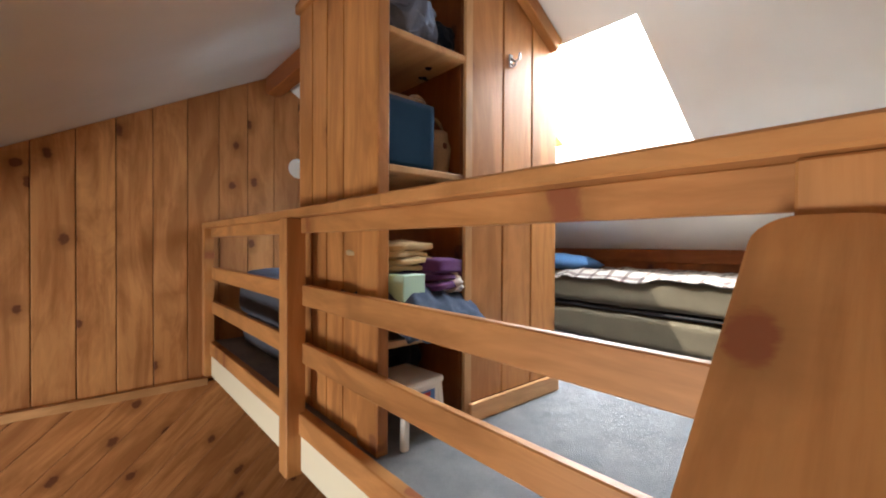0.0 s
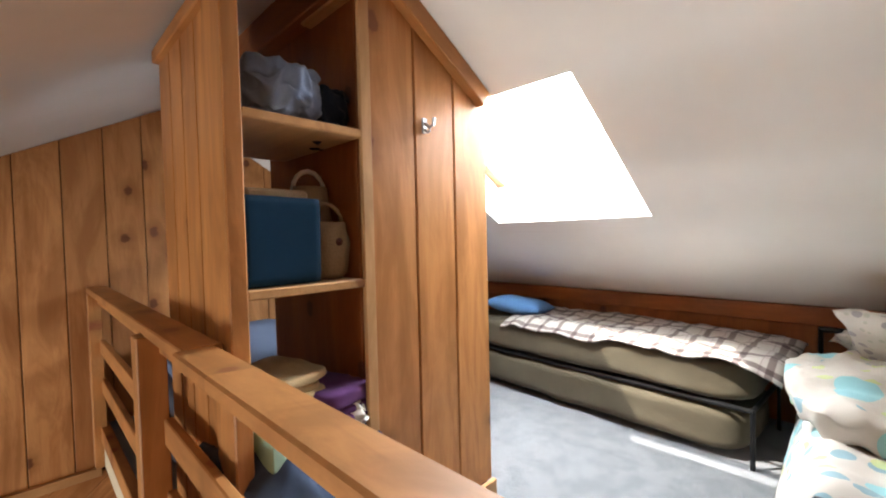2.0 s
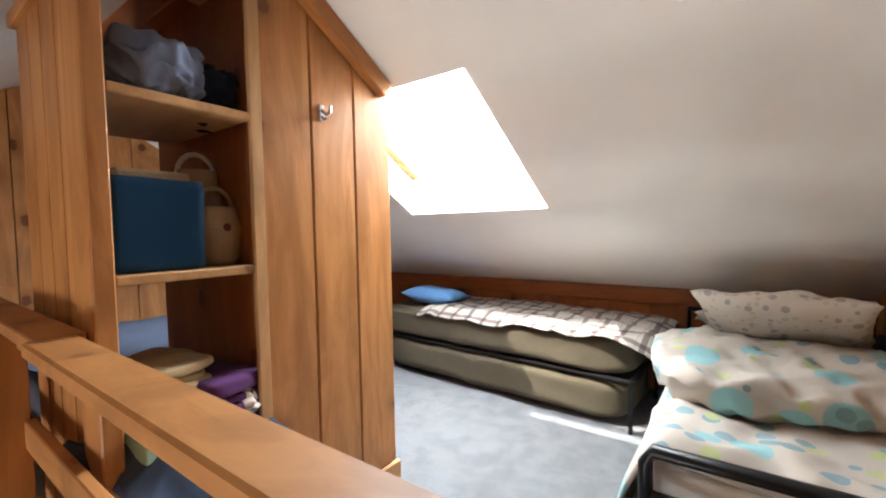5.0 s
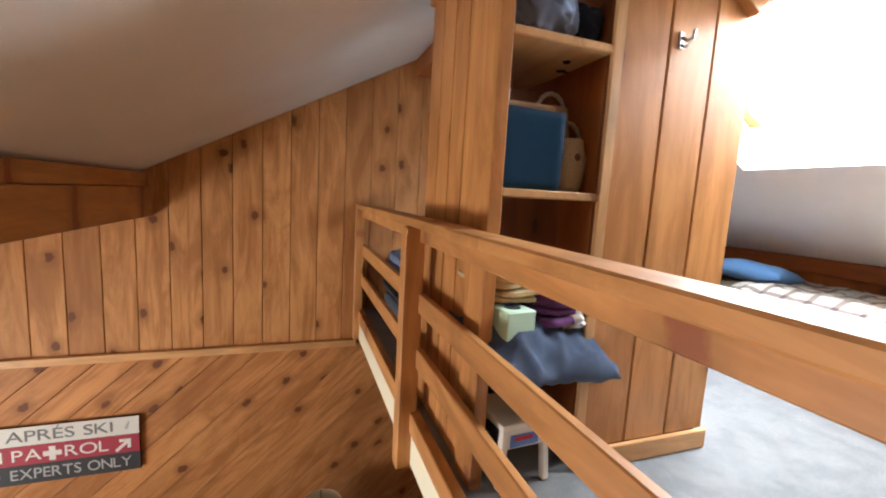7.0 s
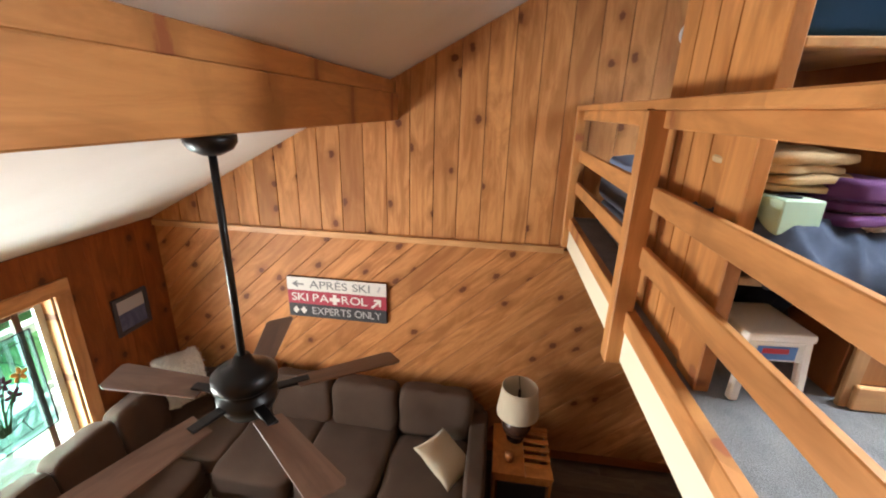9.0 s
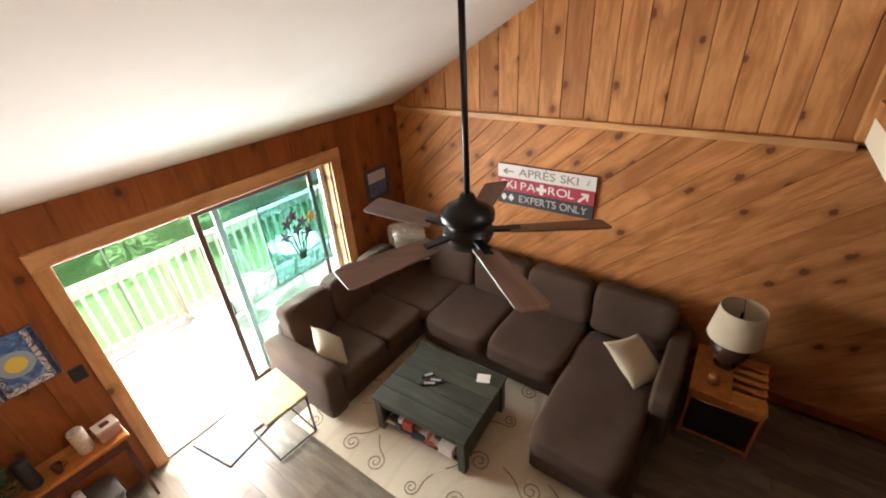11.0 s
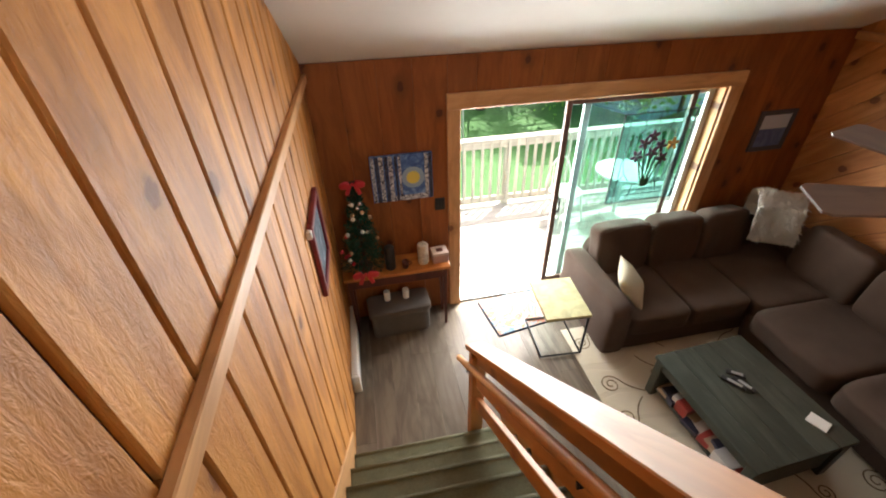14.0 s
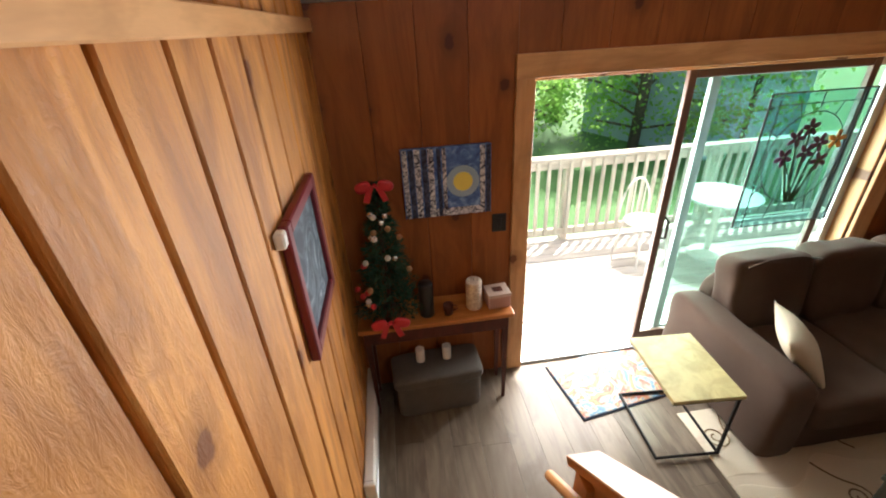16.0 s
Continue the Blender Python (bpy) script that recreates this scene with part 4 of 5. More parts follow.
pad("base", 2.24, 4.60, 4.60, 5.52, 0.04, 0.28, 1, 14, lump=0.004)
pad("base", 3.55, 4.60, 2.10, 4.60, 0.04, 0.28, 2, 14, lump=0.004)
pad("base", 2.80, 3.60, 2.10, 2.90, 0.04, 0.28, 3, 14, lump=0.004)
for k, (x0, x1) in enumerate(((2.42, 3.02), (3.02, 3.62))):
    pad("seat_cushion", x0, x1, 4.54, 5.30, 0.26, 0.47, 4 + k)
pad("corner_seat", 3.62, 4.45, 4.45, 5.35, 0.26, 0.47, 6)
for k, (y0, y1) in enumerate(((2.92, 3.70), (3.70, 4.46))):
    pad("seat_cushion", 3.46, 4.42, y0, y1, 0.26, 0.48, 7 + k)
pad("chaise_cushion", 2.76, 4.30, 2.16, 2.92, 0.24, 0.46, 9)
pad("arm", 2.21, 2.43, 4.55, 5.55, 0.04, 0.61, 10, 9, lump=0.01)
pad("arm", 3.52, 4.58, 2.00, 2.20, 0.04, 0.64, 11, 9, lump=0.01)
pad("back", 2.40, 4.60, 5.36, 5.56, 0.2, 0.76, 12, 6, lump=0.008)
pad("back", 4.42, 4.62, 2.04, 5.50, 0.2, 0.76, 13, 6, lump=0.008)
for k, (x0, x1) in enumerate(((2.40, 2.96), (2.96, 3.50), (3.50, 4.02))):
    pad("back_cushion", x0, x1, 5.16, 5.40, 0.44, 0.94, 14 + k, 7, (-10, 0), 0.02)
for k, (y0, y1) in enumerate(((2.16, 2.92), (2.92, 3.62), (3.62, 4.30), (4.30, 4.95))):
    pad("back_cushion", 4.22, 4.47, y0, y1, 0.44, 0.93, 20 + k, 7, (0, 10), 0.02)
piping = [(2.44, 5.22, 0.93), (2.6, 5.235, 0.955), (2.8, 5.235, 0.955), (2.93, 5.22, 0.93)]
part("piping", tube(piping, 0.006, 6), SOFA, sofa, smooth=True)


def throw_pillow(label, m, s, seed, material=IVORY):
    p = tagged(part("throw_pillow", pillow_shape(s, s, 0.14, seed), material, smooth=True), label, "pillow", "throw pillows on the sofa")
    p.matrix_world = m


throw_pillow("ivory square throw pillow leaning on the sofa arm", pose(2.545, 4.86, 0.615, 0, 50, -36) @ pose(0, 0, 0, 0, 0, 8), 0.38, 3)
throw_pillow("ivory square throw pillow lying on the chaise", pose(3.92, 2.38, 0.56, 12, -24, 56), 0.46, 4)


def drape(x, y):
    r = 0.02 * noise.noise(Vector((x * 14, y * 6, 0))) + 0.04 * noise.noise(Vector((x * 4, y * 4, 2)))
    if y < -0.12:
        return (x + r, -0.10 - 0.10 + (y + 0.12) * 0.22 + r, 0.98 + (y + 0.12) * 0.92)
    if y > 0.14:
        return (x, 0.17 + r * 0.3, 0.98 - (y - 0.14))
    return (x, y * 1.0 - 0.05, 0.985 + 0.07 * math.cos((y - 0.01) * 12) + r)


th = thing("throw_blanket", "shaggy white fleece throw over the sofa corner", "throw", at=pose(4.22, 5.24, 0.06, 0, 0, -34))
part("cloth", sheet_shape(0.38, 0.92, 26, 40, drape, 0.03), THROW, th, smooth=True)
rng = random.Random(21)
vs, fs = [], []
for k in range(7000):
    x, y = rng.uniform(-0.19, 0.19), rng.uniform(-0.46, 0.3)
    p = Vector(drape(x, y)) + Vector((0, 0, 0.002))
    out = Vector((0, -0.9, 0.35)) if y < -0.1 else Vector((0, -0.2, 1))
    d = (out + Vector((rng.uniform(-0.7, 0.7), rng.uniform(-0.5, 0.5), rng.uniform(-1.3, 0.2)))).normalized()
    w_ = d.cross(Vector((rng.uniform(-1, 1), rng.uniform(-1, 1), rng.uniform(-1, 1)))).normalized() * 0.004
    L = rng.uniform(0.025, 0.06)
    i = len(vs)
    vs += [p - w_, p + w_, p + d * L + Vector((0, 0, -0.012))]
    fs.append((i, i + 1, i + 2))
me = bpy.data.meshes.new("shag")
me.from_pydata(vs, [], fs)
me.materials.append(THROW)
part("shag", me, None, th)

# coffee table
ct = thing("coffee_table", "grey green wooden coffee table with a low open shelf", "coffee table", at=pose(2.835, 3.765, 0.012, 0, 0, 3))
for k in range(5):
    x = -0.40 + k * 0.161
    part("top_board", box(-0.079, 0.079, -0.016, 0.016, -0.475, 0.475, 0.004), GREENWOOD, ct, at=pose(x + 0.08, 0, 0.40, 90, 0, 0))
for sx in (-1, 1):
    for sy in (-1, 1):
        part("leg", box(-0.035, 0.035, -0.035, 0.035, 0, 0.384, 0.005), GREENWOOD, ct, at=Matrix.Translation((sx * 0.35, sy * 0.43, 0)))
    part("apron", box(-0.012, 0.012, -0.40, 0.40, 0.31, 0.383, 0.003), GREENWOOD, ct, at=Matrix.Translation((sx * 0.36, 0, 0)))
for sy in (-1, 1):
    part("side_panel", box(-0.32, 0.32, -0.012, 0.012, 0.08, 0.383, 0.003), GREENWOOD, ct, at=Matrix.Translation((0, sy * 0.43, 0)))
part("shelf", box(-0.36, 0.36, -0.41, 0.41, 0.075, 0.10, 0.003), GREENWOOD, ct)
CTM = ct.matrix_world
rng = random.Random(5)
shades = [mat("magazine_" + n_, c, 0.4) for n_, c in (("red", (0.35, 0.05, 0.04)), ("white", (0.6, 0.58, 0.55)), ("dark", (0.03, 0.03, 0.05)), ("tan", (0.4, 0.3, 0.2)))]
for k in range(12):
    w, h = rng.uniform(0.09, 0.16), rng.uniform(0.03, 0.10)
    b = tagged(part("board_game" if k % 3 == 0 else "book", box(-0.09, 0.09, -w / 2, w / 2, 0, h, 0.004), shades[k % 4]), "assorted boxed game or book on the table shelf", "book", "clutter in the coffee table")
    b.matrix_world = CTM @ pose(-0.27 + rng.uniform(-0.02, 0.04), -0.33 + k * 0.06, 0.101, 0, 0, rng.uniform(-12, 12))
for k, (x, y, a, s) in enumerate(((-0.03, 0.10, 30, 0.17), (0.03, 0.07, 20, 0.16), (0.05, 0.16, 50, 0.13))):
    r_ = thing("remote_control", "slim black remote control on the coffee table", "remote", "remotes", at=CTM @ pose(x, y, 0.417, 0, 0, a))
    part("body", box(-0.02, 0.02, -s / 2, s / 2, 0, 0.018, 0.006, 2), BLACKP, r_)
    part("buttons", box(-0.012, 0.012, -s / 3, s / 4, 0.0175, 0.0195, 0), GREY_METAL, r_)
note = tagged(part("note_card", box(-0.05, 0.05, -0.06, 0.06, 0, 0.006, 0.001), WHITE), "small white card on the coffee table", "card")
note.matrix_world = CTM @ pose(0.27, -0.30, 0.417, 0, 0, 20)

# rugs
ar = tagged(part("area_rug", box(2.02, 3.80, 2.25, 4.98, 0.001, 0.013, 0.004), RUG), "beige area rug with brown scroll lines", "rug")
rng = random.Random(17)
SCROLL = cloth("brown_scroll_yarn", (0.26, 0.19, 0.12), (0.2, 0.14, 0.08), weave=300)


def scroll(cx, cy, r, turn, hand):
    """A curl that winds in from a long stem."""
    pts = []
    for k in range(26):
        a = k / 25 * 1.75 * 2 * math.pi
        q = r * (1 - 0.82 * k / 25)
        pts.append((cx + q * math.cos(turn + hand * a), cy + q * math.sin(turn + hand * a), 0.0135))
    tx, ty = -hand * math.sin(turn), hand * math.cos(turn)
    stem = [(pts[0][0] - tx * u * r * 2.4 + math.cos(turn) * u * u * r, pts[0][1] - ty * u * r * 2.4 + math.sin(turn) * u * u * r, 0.0135) for u in (1.0, 0.75, 0.5, 0.25)]
    stem = [p for p in stem + pts if 2.04 < p[0] < 3.78 and 2.27 < p[1] < 4.96]
    if len(stem) > 8:
        part("scroll", tube(stem, 0.005, 5), SCROLL, ar)


for gx in range(4):
    for gy in range(7):
        scroll(2.2 + gx * 0.46 + rng.uniform(-0.07, 0.07), 2.45 + gy * 0.38 + rng.uniform(-0.06, 0.06), rng.uniform(0.06, 0.10), rng.uniform(0, 6.28), rng.choice((-1, 1)))
m_ = tagged(part("door_mat", box(-0.36, 0.36, -0.25, 0.25, 0.001, 0.010, 0.003), MAT), "multicoloured swirl door mat with a dark edge", "mat")
m_.matrix_world = pose(1.74, 5.35, 0, 0, 0, 9)
me_ = part("border", box(-0.375, 0.375, -0.265, -0.25, 0.0005, 0.009, 0.002), NAVY, m_)
part("border", box(-0.375, -0.36, -0.25, 0.25, 0.0005, 0.009, 0.002), NAVY, m_)

# c-shaped side table
st = thing("side_table", "pale wood side table on a black C-shaped frame", "side table", at=pose(1.91, 4.93, 0, 0, 0, -4))
part("tabletop", box(-0.20, 0.20, -0.26, 0.26, 0.485, 0.51, 0.004), PALEWOOD, st)
part("base_loop", tube([(-0.19, -0.24, 0.02), (0.18, -0.24, 0.02), (0.18, 0.24, 0.02), (-0.19, 0.24, 0.02)], 0.011, 6, True), BLACK, st)
for y in (-0.24, 0.24):
    part("upright", tube([(0.18, y, 0.02), (0.18, y, 0.485)], 0.011, 6), BLACK, st)
part("top_bar", tube([(-0.19, -0.24, 0.474), (0.18, -0.24, 0.474)], 0.01, 6), BLACK, st)
part("top_bar", tube([(-0.19, 0.24, 0.474), (0.18, 0.24, 0.474)], 0.01, 6), BLACK, st)

# lamp table and lamp
lt = thing("end_table", "honey oak end table with a slatted magazine top", "end table", at=Matrix.Translation((4.15, 1.68, 0)))
part("top", box(-0.31, 0.31, -0.02, 0.27, 0.52, 0.55, 0.005), HONEY, lt)
for k in range(5):
    part("slat", box(-0.20 + k * 0.1, -0.15 + k * 0.1, -0.26, -0.022, 0.522, 0.548, 0.003), HONEY, lt)
part("top_edge", box(-0.31, -0.205, -0.265, -0.022, 0.521, 0.549, 0.003), HONEY, lt)
part("top_edge", box(0.255, 0.31, -0.265, -0.022, 0.521, 0.549, 0.003), HONEY, lt)
part("side_panel", box(-0.29, 0.29, 0.235, 0.26, 0, 0.519, 0.004), HONEY, lt)
part("side_panel", box(-0.29, 0.29, -0.26, -0.235, 0, 0.519, 0.004), HONEY, lt)
part("back_panel", box(0.27, 0.29, -0.234, 0.234, 0.02, 0.519, 0), HONEY, lt)
part("bottom", box(-0.29, 0.27, -0.234, 0.234, 0.03, 0.06, 0.002), HONEY, lt)
part("front_rail", box(-0.292, -0.272, -0.234, 0.234, 0.44, 0.519, 0.003), HONEY, lt)
pan = part("front_panel", box(-0.29, -0.275, -0.215, 0.215, 0.065, 0.435, 0.006), BLACKP, lt, "glossy black front panel")

lamp = thing("table_lamp", "dark pottery table lamp with a cream drum shade", "lamp", at=Matrix.Translation((4.28, 1.74, 0.55)))
part("base", lathe([(0.08, 0), (0.085, 0.015), (0.05, 0.03), (0.12, 0.10), (0.145, 0.18), (0.12, 0.25), (0.05, 0.29), (0.03, 0.31)], 28), mat("brown_glaze", (0.045, 0.022, 0.015), 0.25), lamp, smooth=True)
part("stem", lathe([(0.012, 0.30), (0.012, 0.56)], 10), BLACK, lamp)
part("shade", lathe([(0.20, 0.31), (0.165, 0.60), (0.161, 0.60), (0.196, 0.31)], 36, False), cloth("cream_linen_shade", (0.68, 0.60, 0.46), (0.6, 0.52, 0.38)), lamp, smooth=True)
part("harp", tube([(-0.16, 0, 0.59), (0.16, 0, 0.59)], 0.004, 6), BLACK, lamp)
jar = thing("candle_jar", "small brown candle jar on the end table", "candle", at=Matrix.Translation((4.0, 1.80, 0.55)))
part("jar", lathe([(0.035, 0), (0.04, 0.01), (0.04, 0.07), (0.034, 0.075)], 18), mat("amber_jar", (0.3, 0.12, 0.04), 0.2), jar, smooth=True)

# ceiling fan
fan = thing("ceiling_fan", "black ceiling fan with five walnut blades on a long rod", "ceiling fan", at=Matrix.Translation((2.28, 3.05, 0)))
part("canopy", lathe([(0.085, 3.478), (0.085, 3.455), (0.07, 3.43), (0.03, 3.41)], 24), BLACK, fan, smooth=True)
part("rod", lathe([(0.014, 2.55), (0.014, 3.42)], 12), BLACK, fan, smooth=True)
part("motor", lathe([(0.03, 2.62), (0.045, 2.585), (0.09, 2.565), (0.128, 2.535), (0.128, 2.50), (0.11, 2.485), (0.09, 2.475), (0.095, 2.45), (0.12, 2.44), (0.12, 2.415), (0.09, 2.36), (0.02, 2.345)][::-1], 32), BLACK, fan, smooth=True)
for k in range(5):
    a = 233 + 72 * k
    hub = pose(0, 0, 2.43, 0, 0, a)
    bm = bmesh.new()
    prof = [(0.20, -0.055), (0.63, -0.072), (0.652, -0.058), (0.657, 0.058), (0.635, 0.072), (0.20, 0.055)]
    lo = [bm.verts.new((y, -0.004 + 0.18 * y, x)) for x, y in prof]
    hi = [bm.verts.new((y, 0.004 + 0.18 * y, x)) for x, y in prof]
    bm.faces.new(lo)
    bm.faces.new(hi[::-1])
    for i in range(6):
        bm.faces.new((lo[i], hi[i], hi[(i + 1) % 6], lo[(i + 1) % 6]))
    bmesh.ops.recalc_face_normals(bm, faces=bm.faces[:])
    bl = part("blade", bm, BLADE, fan, at=hub @ Matrix(((0, 0, 1, 0), (-1, 0, 0, 0), (0, 1, 0, 0), (0, 0, 0, 1))))
    part("blade_iron", box(0.10, 0.25, -0.022, 0.022, -0.006, 0.010, 0.003), BLACK, fan, at=hub)

# trail sign on the wall
sign = thing("trail_sign", "wooden ski trail sign in white, red and black bands", "sign", at=Matrix(((0, 0, -1, X1 - 0.045), (-1, 0, 0, 3.64), (0, 1, 0, 1.69), (0, 0, 0, 1))))
part("backing", box(-0.53, 0.53, -0.225, 0.225, -0.02, 0.0, 0.004), DARKWOOD, sign)
SIGNW, SIGNR, SIGNK = mat("sign_white", (0.62, 0.60, 0.56), 0.6), mat("sign_crimson", (0.34, 0.025, 0.05), 0.6), mat("sign_black", (0.03, 0.03, 0.035), 0.6)
for nm, z0, z1, mm in (("white_band", 0.078, 0.223, SIGNW), ("red_band", -0.073, 0.077, SIGNR), ("black_band", -0.223, -0.074, SIGNK)):
    part(nm, box(-0.528, 0.528, z0, z1, 0.0, 0.006, 0.001), mm, sign)
GREYL, WHITEL = mat("sign_grey_letters", (0.16, 0.16, 0.17), 0.6), mat("sign_white_letters", (0.68, 0.66, 0.62), 0.6)
letters("APR\u00c9S SKI", 0.12, GREYL, sign, Matrix.Translation((0.035, 0.148, 0.008)), 0.64)
letters("SKI PA", 0.125, WHITEL, sign, Matrix.Translation((-0.285, 0.0, 0.008)), 0.40)
letters("ROL", 0.125, WHITEL, sign, Matrix.Translation((0.19, 0.0, 0.008)), 0.27)
letters("EXPERTS ONLY", 0.115, mat("sign_pale_letters", (0.4, 0.4, 0.4), 0.6), sign, Matrix.Translation((0.10, -0.148, 0.008)), 0.74)


def flat(name, pts, z, material, parent):
    bm = bmesh.new()
    A_ = [bm.verts.new((x, y, z)) for x, y in pts]
    B_ = [bm.verts.new((x, y, z + 0.003)) for x, y in pts]
    bm.faces.new(B_)
    for k in range(len(pts)):
        bm.faces.new((A_[k], A_[(k + 1) % len(pts)], B_[(k + 1) % len(pts)], B_[k]))
    return part(name, bm, material, parent)


flat("arrow", [(-0.47, 0.148), (-0.42, 0.185), (-0.405, 0.172), (-0.43, 0.155), (-0.345, 0.155), (-0.345, 0.141), (-0.43, 0.141), (-0.405, 0.124), (-0.42, 0.111)], 0.006, GREYL, sign)
flat("cross", [(-0.02 + 0.055 * x, 0.055 * y) for x, y in ((-0.35, 1), (0.35, 1), (0.35, 0.35), (1, 0.35), (1, -0.35), (0.35, -0.35), (0.35, -1), (-0.35, -1), (-0.35, -0.35), (-1, -0.35), (-1, 0.35), (-0.35, 0.35))], 0.006, WHITEL, sign)
flat("arrow", [(0.365, -0.045), (0.43, 0.02), (0.395, 0.02), (0.395, 0.042), (0.47, 0.042), (0.47, -0.033), (0.448, -0.033), (0.448, 0.004), (0.381, -0.061)], 0.006, WHITEL, sign)
for x in (-0.45, -0.365):
    flat("diamond", [(x - 0.035, -0.148), (x, -0.105), (x + 0.035, -0.148), (x, -0.191)], 0.006, WHITEL, sign)
flat("diamond_mark", [(0.43, 0.13), (0.455, 0.185), (0.47, 0.18), (0.45, 0.12)], 0.006, mat("sign_faint", (0.4, 0.4, 0.4), 0.6), sign)

wc = thing("wall_plate", "small round white plate hung on the pine gable", "plate", at=Matrix.Translation((X1 - 0.02, 0.71, 4.165)) @ pose(0, 0, 0, 0, -90, 0))
part("dish", lathe([(0.05, 0.0), (0.085, 0.012), (0.09, 0.018), (0.084, 0.018), (0.05, 0.008), (0.003, 0.006)], 28), WHITEP, wc, smooth=True)

# pictures
FACE_DOOR = Matrix(((1, 0, 0, 0), (0, 0, -1, 0), (0, 1, 0, 0), (0, 0, 0, 1)))


def wall_at(x, z, y=Y1 - 0.035):
    return Matrix.Translation((x, y, z)) @ FACE_DOOR


cv = thing("birch_painting", "canvas of birch trunks before a blue night sky and yellow moon", "painting", at=wall_at(0.655, 1.525, Y1 - 0.024))
part("canvas", box(-0.255, 0.255, -0.205, 0.205, 0, 0.03, 0.002), swirl("night_sky_paint", 9, (0.3, (0.03, 0.06, 0.2)), (0.5, (0.07, 0.16, 0.42)), (0.7, (0.25, 0.4, 0.65))), cv)
bm = lathe([(0.058, 0.0305), (0.055, 0.034)], 28)
part("halo", lathe([(0.095, 0.0302), (0.09, 0.032)], 28), mat("moon_halo", (0.3, 0.42, 0.55), 0.7), cv, at=Matrix.Translation((0.09, 0.0, 0)))
part("moon", bm, mat("moon_yellow", (0.75, 0.62, 0.12), 0.7), cv, at=Matrix.Translation((0.09, 0.0, 0.0)))
BIRCH = swirl("birch_bark_paint", 22, (0.38, (0.02, 0.02, 0.04)), (0.5, (0.35, 0.36, 0.42)), (0.62, (0.68, 0.68, 0.7)))
DARKB = swirl("dark_trunk_paint", 16, (0.4, (0.008, 0.01, 0.03)), (0.7, (0.06, 0.08, 0.16)))
for k, (x, w, mm) in enumerate(((-0.235, 0.028, BIRCH), (-0.20, 0.03, DARKB), (-0.165, 0.034, BIRCH), (-0.125, 0.03, DARKB), (-0.09, 0.034, BIRCH), (-0.045, 0.022, DARKB), (-0.015, 0.022, BIRCH), (0.205, 0.03, BIRCH), (0.238, 0.026, DARKB))):
    part("birch_trunk", box(x - w / 2, x + w / 2, -0.203, 0.203, 0.0305, 0.0335, 0.001), mm, cv)
part("snow_bank", box(-0.11, 0.19, -0.203, -0.155, 0.0304, 0.0328, 0.001), BIRCH, cv)

sp = thing("landscape_picture", "small framed blue landscape print", "picture", at=wall_at(4.195, 1.595, Y1 - 0.02))
FR = mat("dark_grey_frame", (0.05, 0.055, 0.075), 0.5)
for x0, x1, y0, y1 in ((-0.195, -0.155, -0.195, 0.195), (0.155, 0.195, -0.195, 0.195), (-0.155, 0.155, 0.155, 0.195), (-0.155, 0.155, -0.195, -0.155)):
    part("frame_side", box(x0, x1, y0, y1, 0, 0.025, 0.004), FR, sp)
part("print", box(-0.155, 0.155, -0.155, 0.155, 0, 0.008, 0), swirl("hazy_hills_print", 3, (0.35, (0.05, 0.08, 0.2)), (0.6, (0.12, 0.16, 0.32))), sp)
part("print_sky", box(-0.154, 0.154, 0.02, 0.154, 0.008, 0.010, 0), mat("print_pale_sky", (0.5, 0.55, 0.62), 0.5), sp)

wp = thing("red_framed_picture", "framed dark print in a red wooden frame", "picture", at=Matrix(((0, 0, 1, 0.022), (1, 0, 0, 4.66), (0, 1, 0, 1.60), (0, 0, 0, 1))))
REDFR = mat("dark_red_frame", (0.16, 0.012, 0.02), 0.4)
for x0, x1, y0, y1 in ((-0.25, -0.205, -0.25, 0.25), (0.205, 0.25, -0.25, 0.25), (-0.205, 0.205, 0.205, 0.25), (-0.205, 0.205, -0.25, -0.205)):
    part("frame_side", box(x0, x1, y0, y1, 0, 0.03, 0.005), REDFR, wp)
part("print", box(-0.205, 0.205, -0.205, 0.205, 0, 0.012, 0), swirl("slate_print", 7, (0.4, (0.03, 0.045, 0.07)), (0.62, (0.12, 0.17, 0.22)), (0.75, (0.4, 0.42, 0.45))), wp)
tg = tagged(part("thermostat", box(0.02, 0.05, 4.36, 4.40, 1.80, 1.85, 0.006), WHITEP), "small white sensor beside a picture", "sensor")
sw = thing("light_switch", "dark light switch plate on the pine wall", "switch", at=wall_at(0.97, 1.225, Y1 - 0.02))
part("plate", box(-0.045, 0.045, -0.06, 0.06, 0, 0.008, 0.003), BLACKP, sw)
part("rocker", box(-0.014, 0.014, -0.03, 0.03, 0.008, 0.014, 0.002), BLACKP, sw)

# console with its things
con = thing("console_table", "narrow console table with honey top and dark red legs", "console table", at=Matrix.Translation((0.52, 5.44, 0)))
part("tabletop", box(-0.015, 0.015, -0.14, 0.14, -0.48, 0.48, 0.004), HONEY, con, at=pose(0, 0, 0.725, 0, 90, 0))
part("apron", box(-0.45, 0.45, -0.12, -0.10, 0.61, 0.709, 0.003), DARKWOOD, con)
part("apron", box(-0.45, 0.45, 0.10, 0.12, 0.61, 0.709, 0.003), DARKWOOD, con)
for sx in (-1, 1):
    for sy in (-1, 1):
        part("leg", lathe([(0.014, 0), (0.026, 0.6), (0.028, 0.709)], 4), DARKWOOD, con, at=pose(sx * 0.43, sy * 0.10, 0, 0, 0, 45))
bsk = thing("storage_basket", "grey woven lidded basket under the console", "basket", at=pose(0.50, 5.40, 0, 0, 0, 3))
part("body", soft_box(0.56, 0.26, 0.27, 12, 0.004, 3), GREYWICK, bsk, smooth=True)
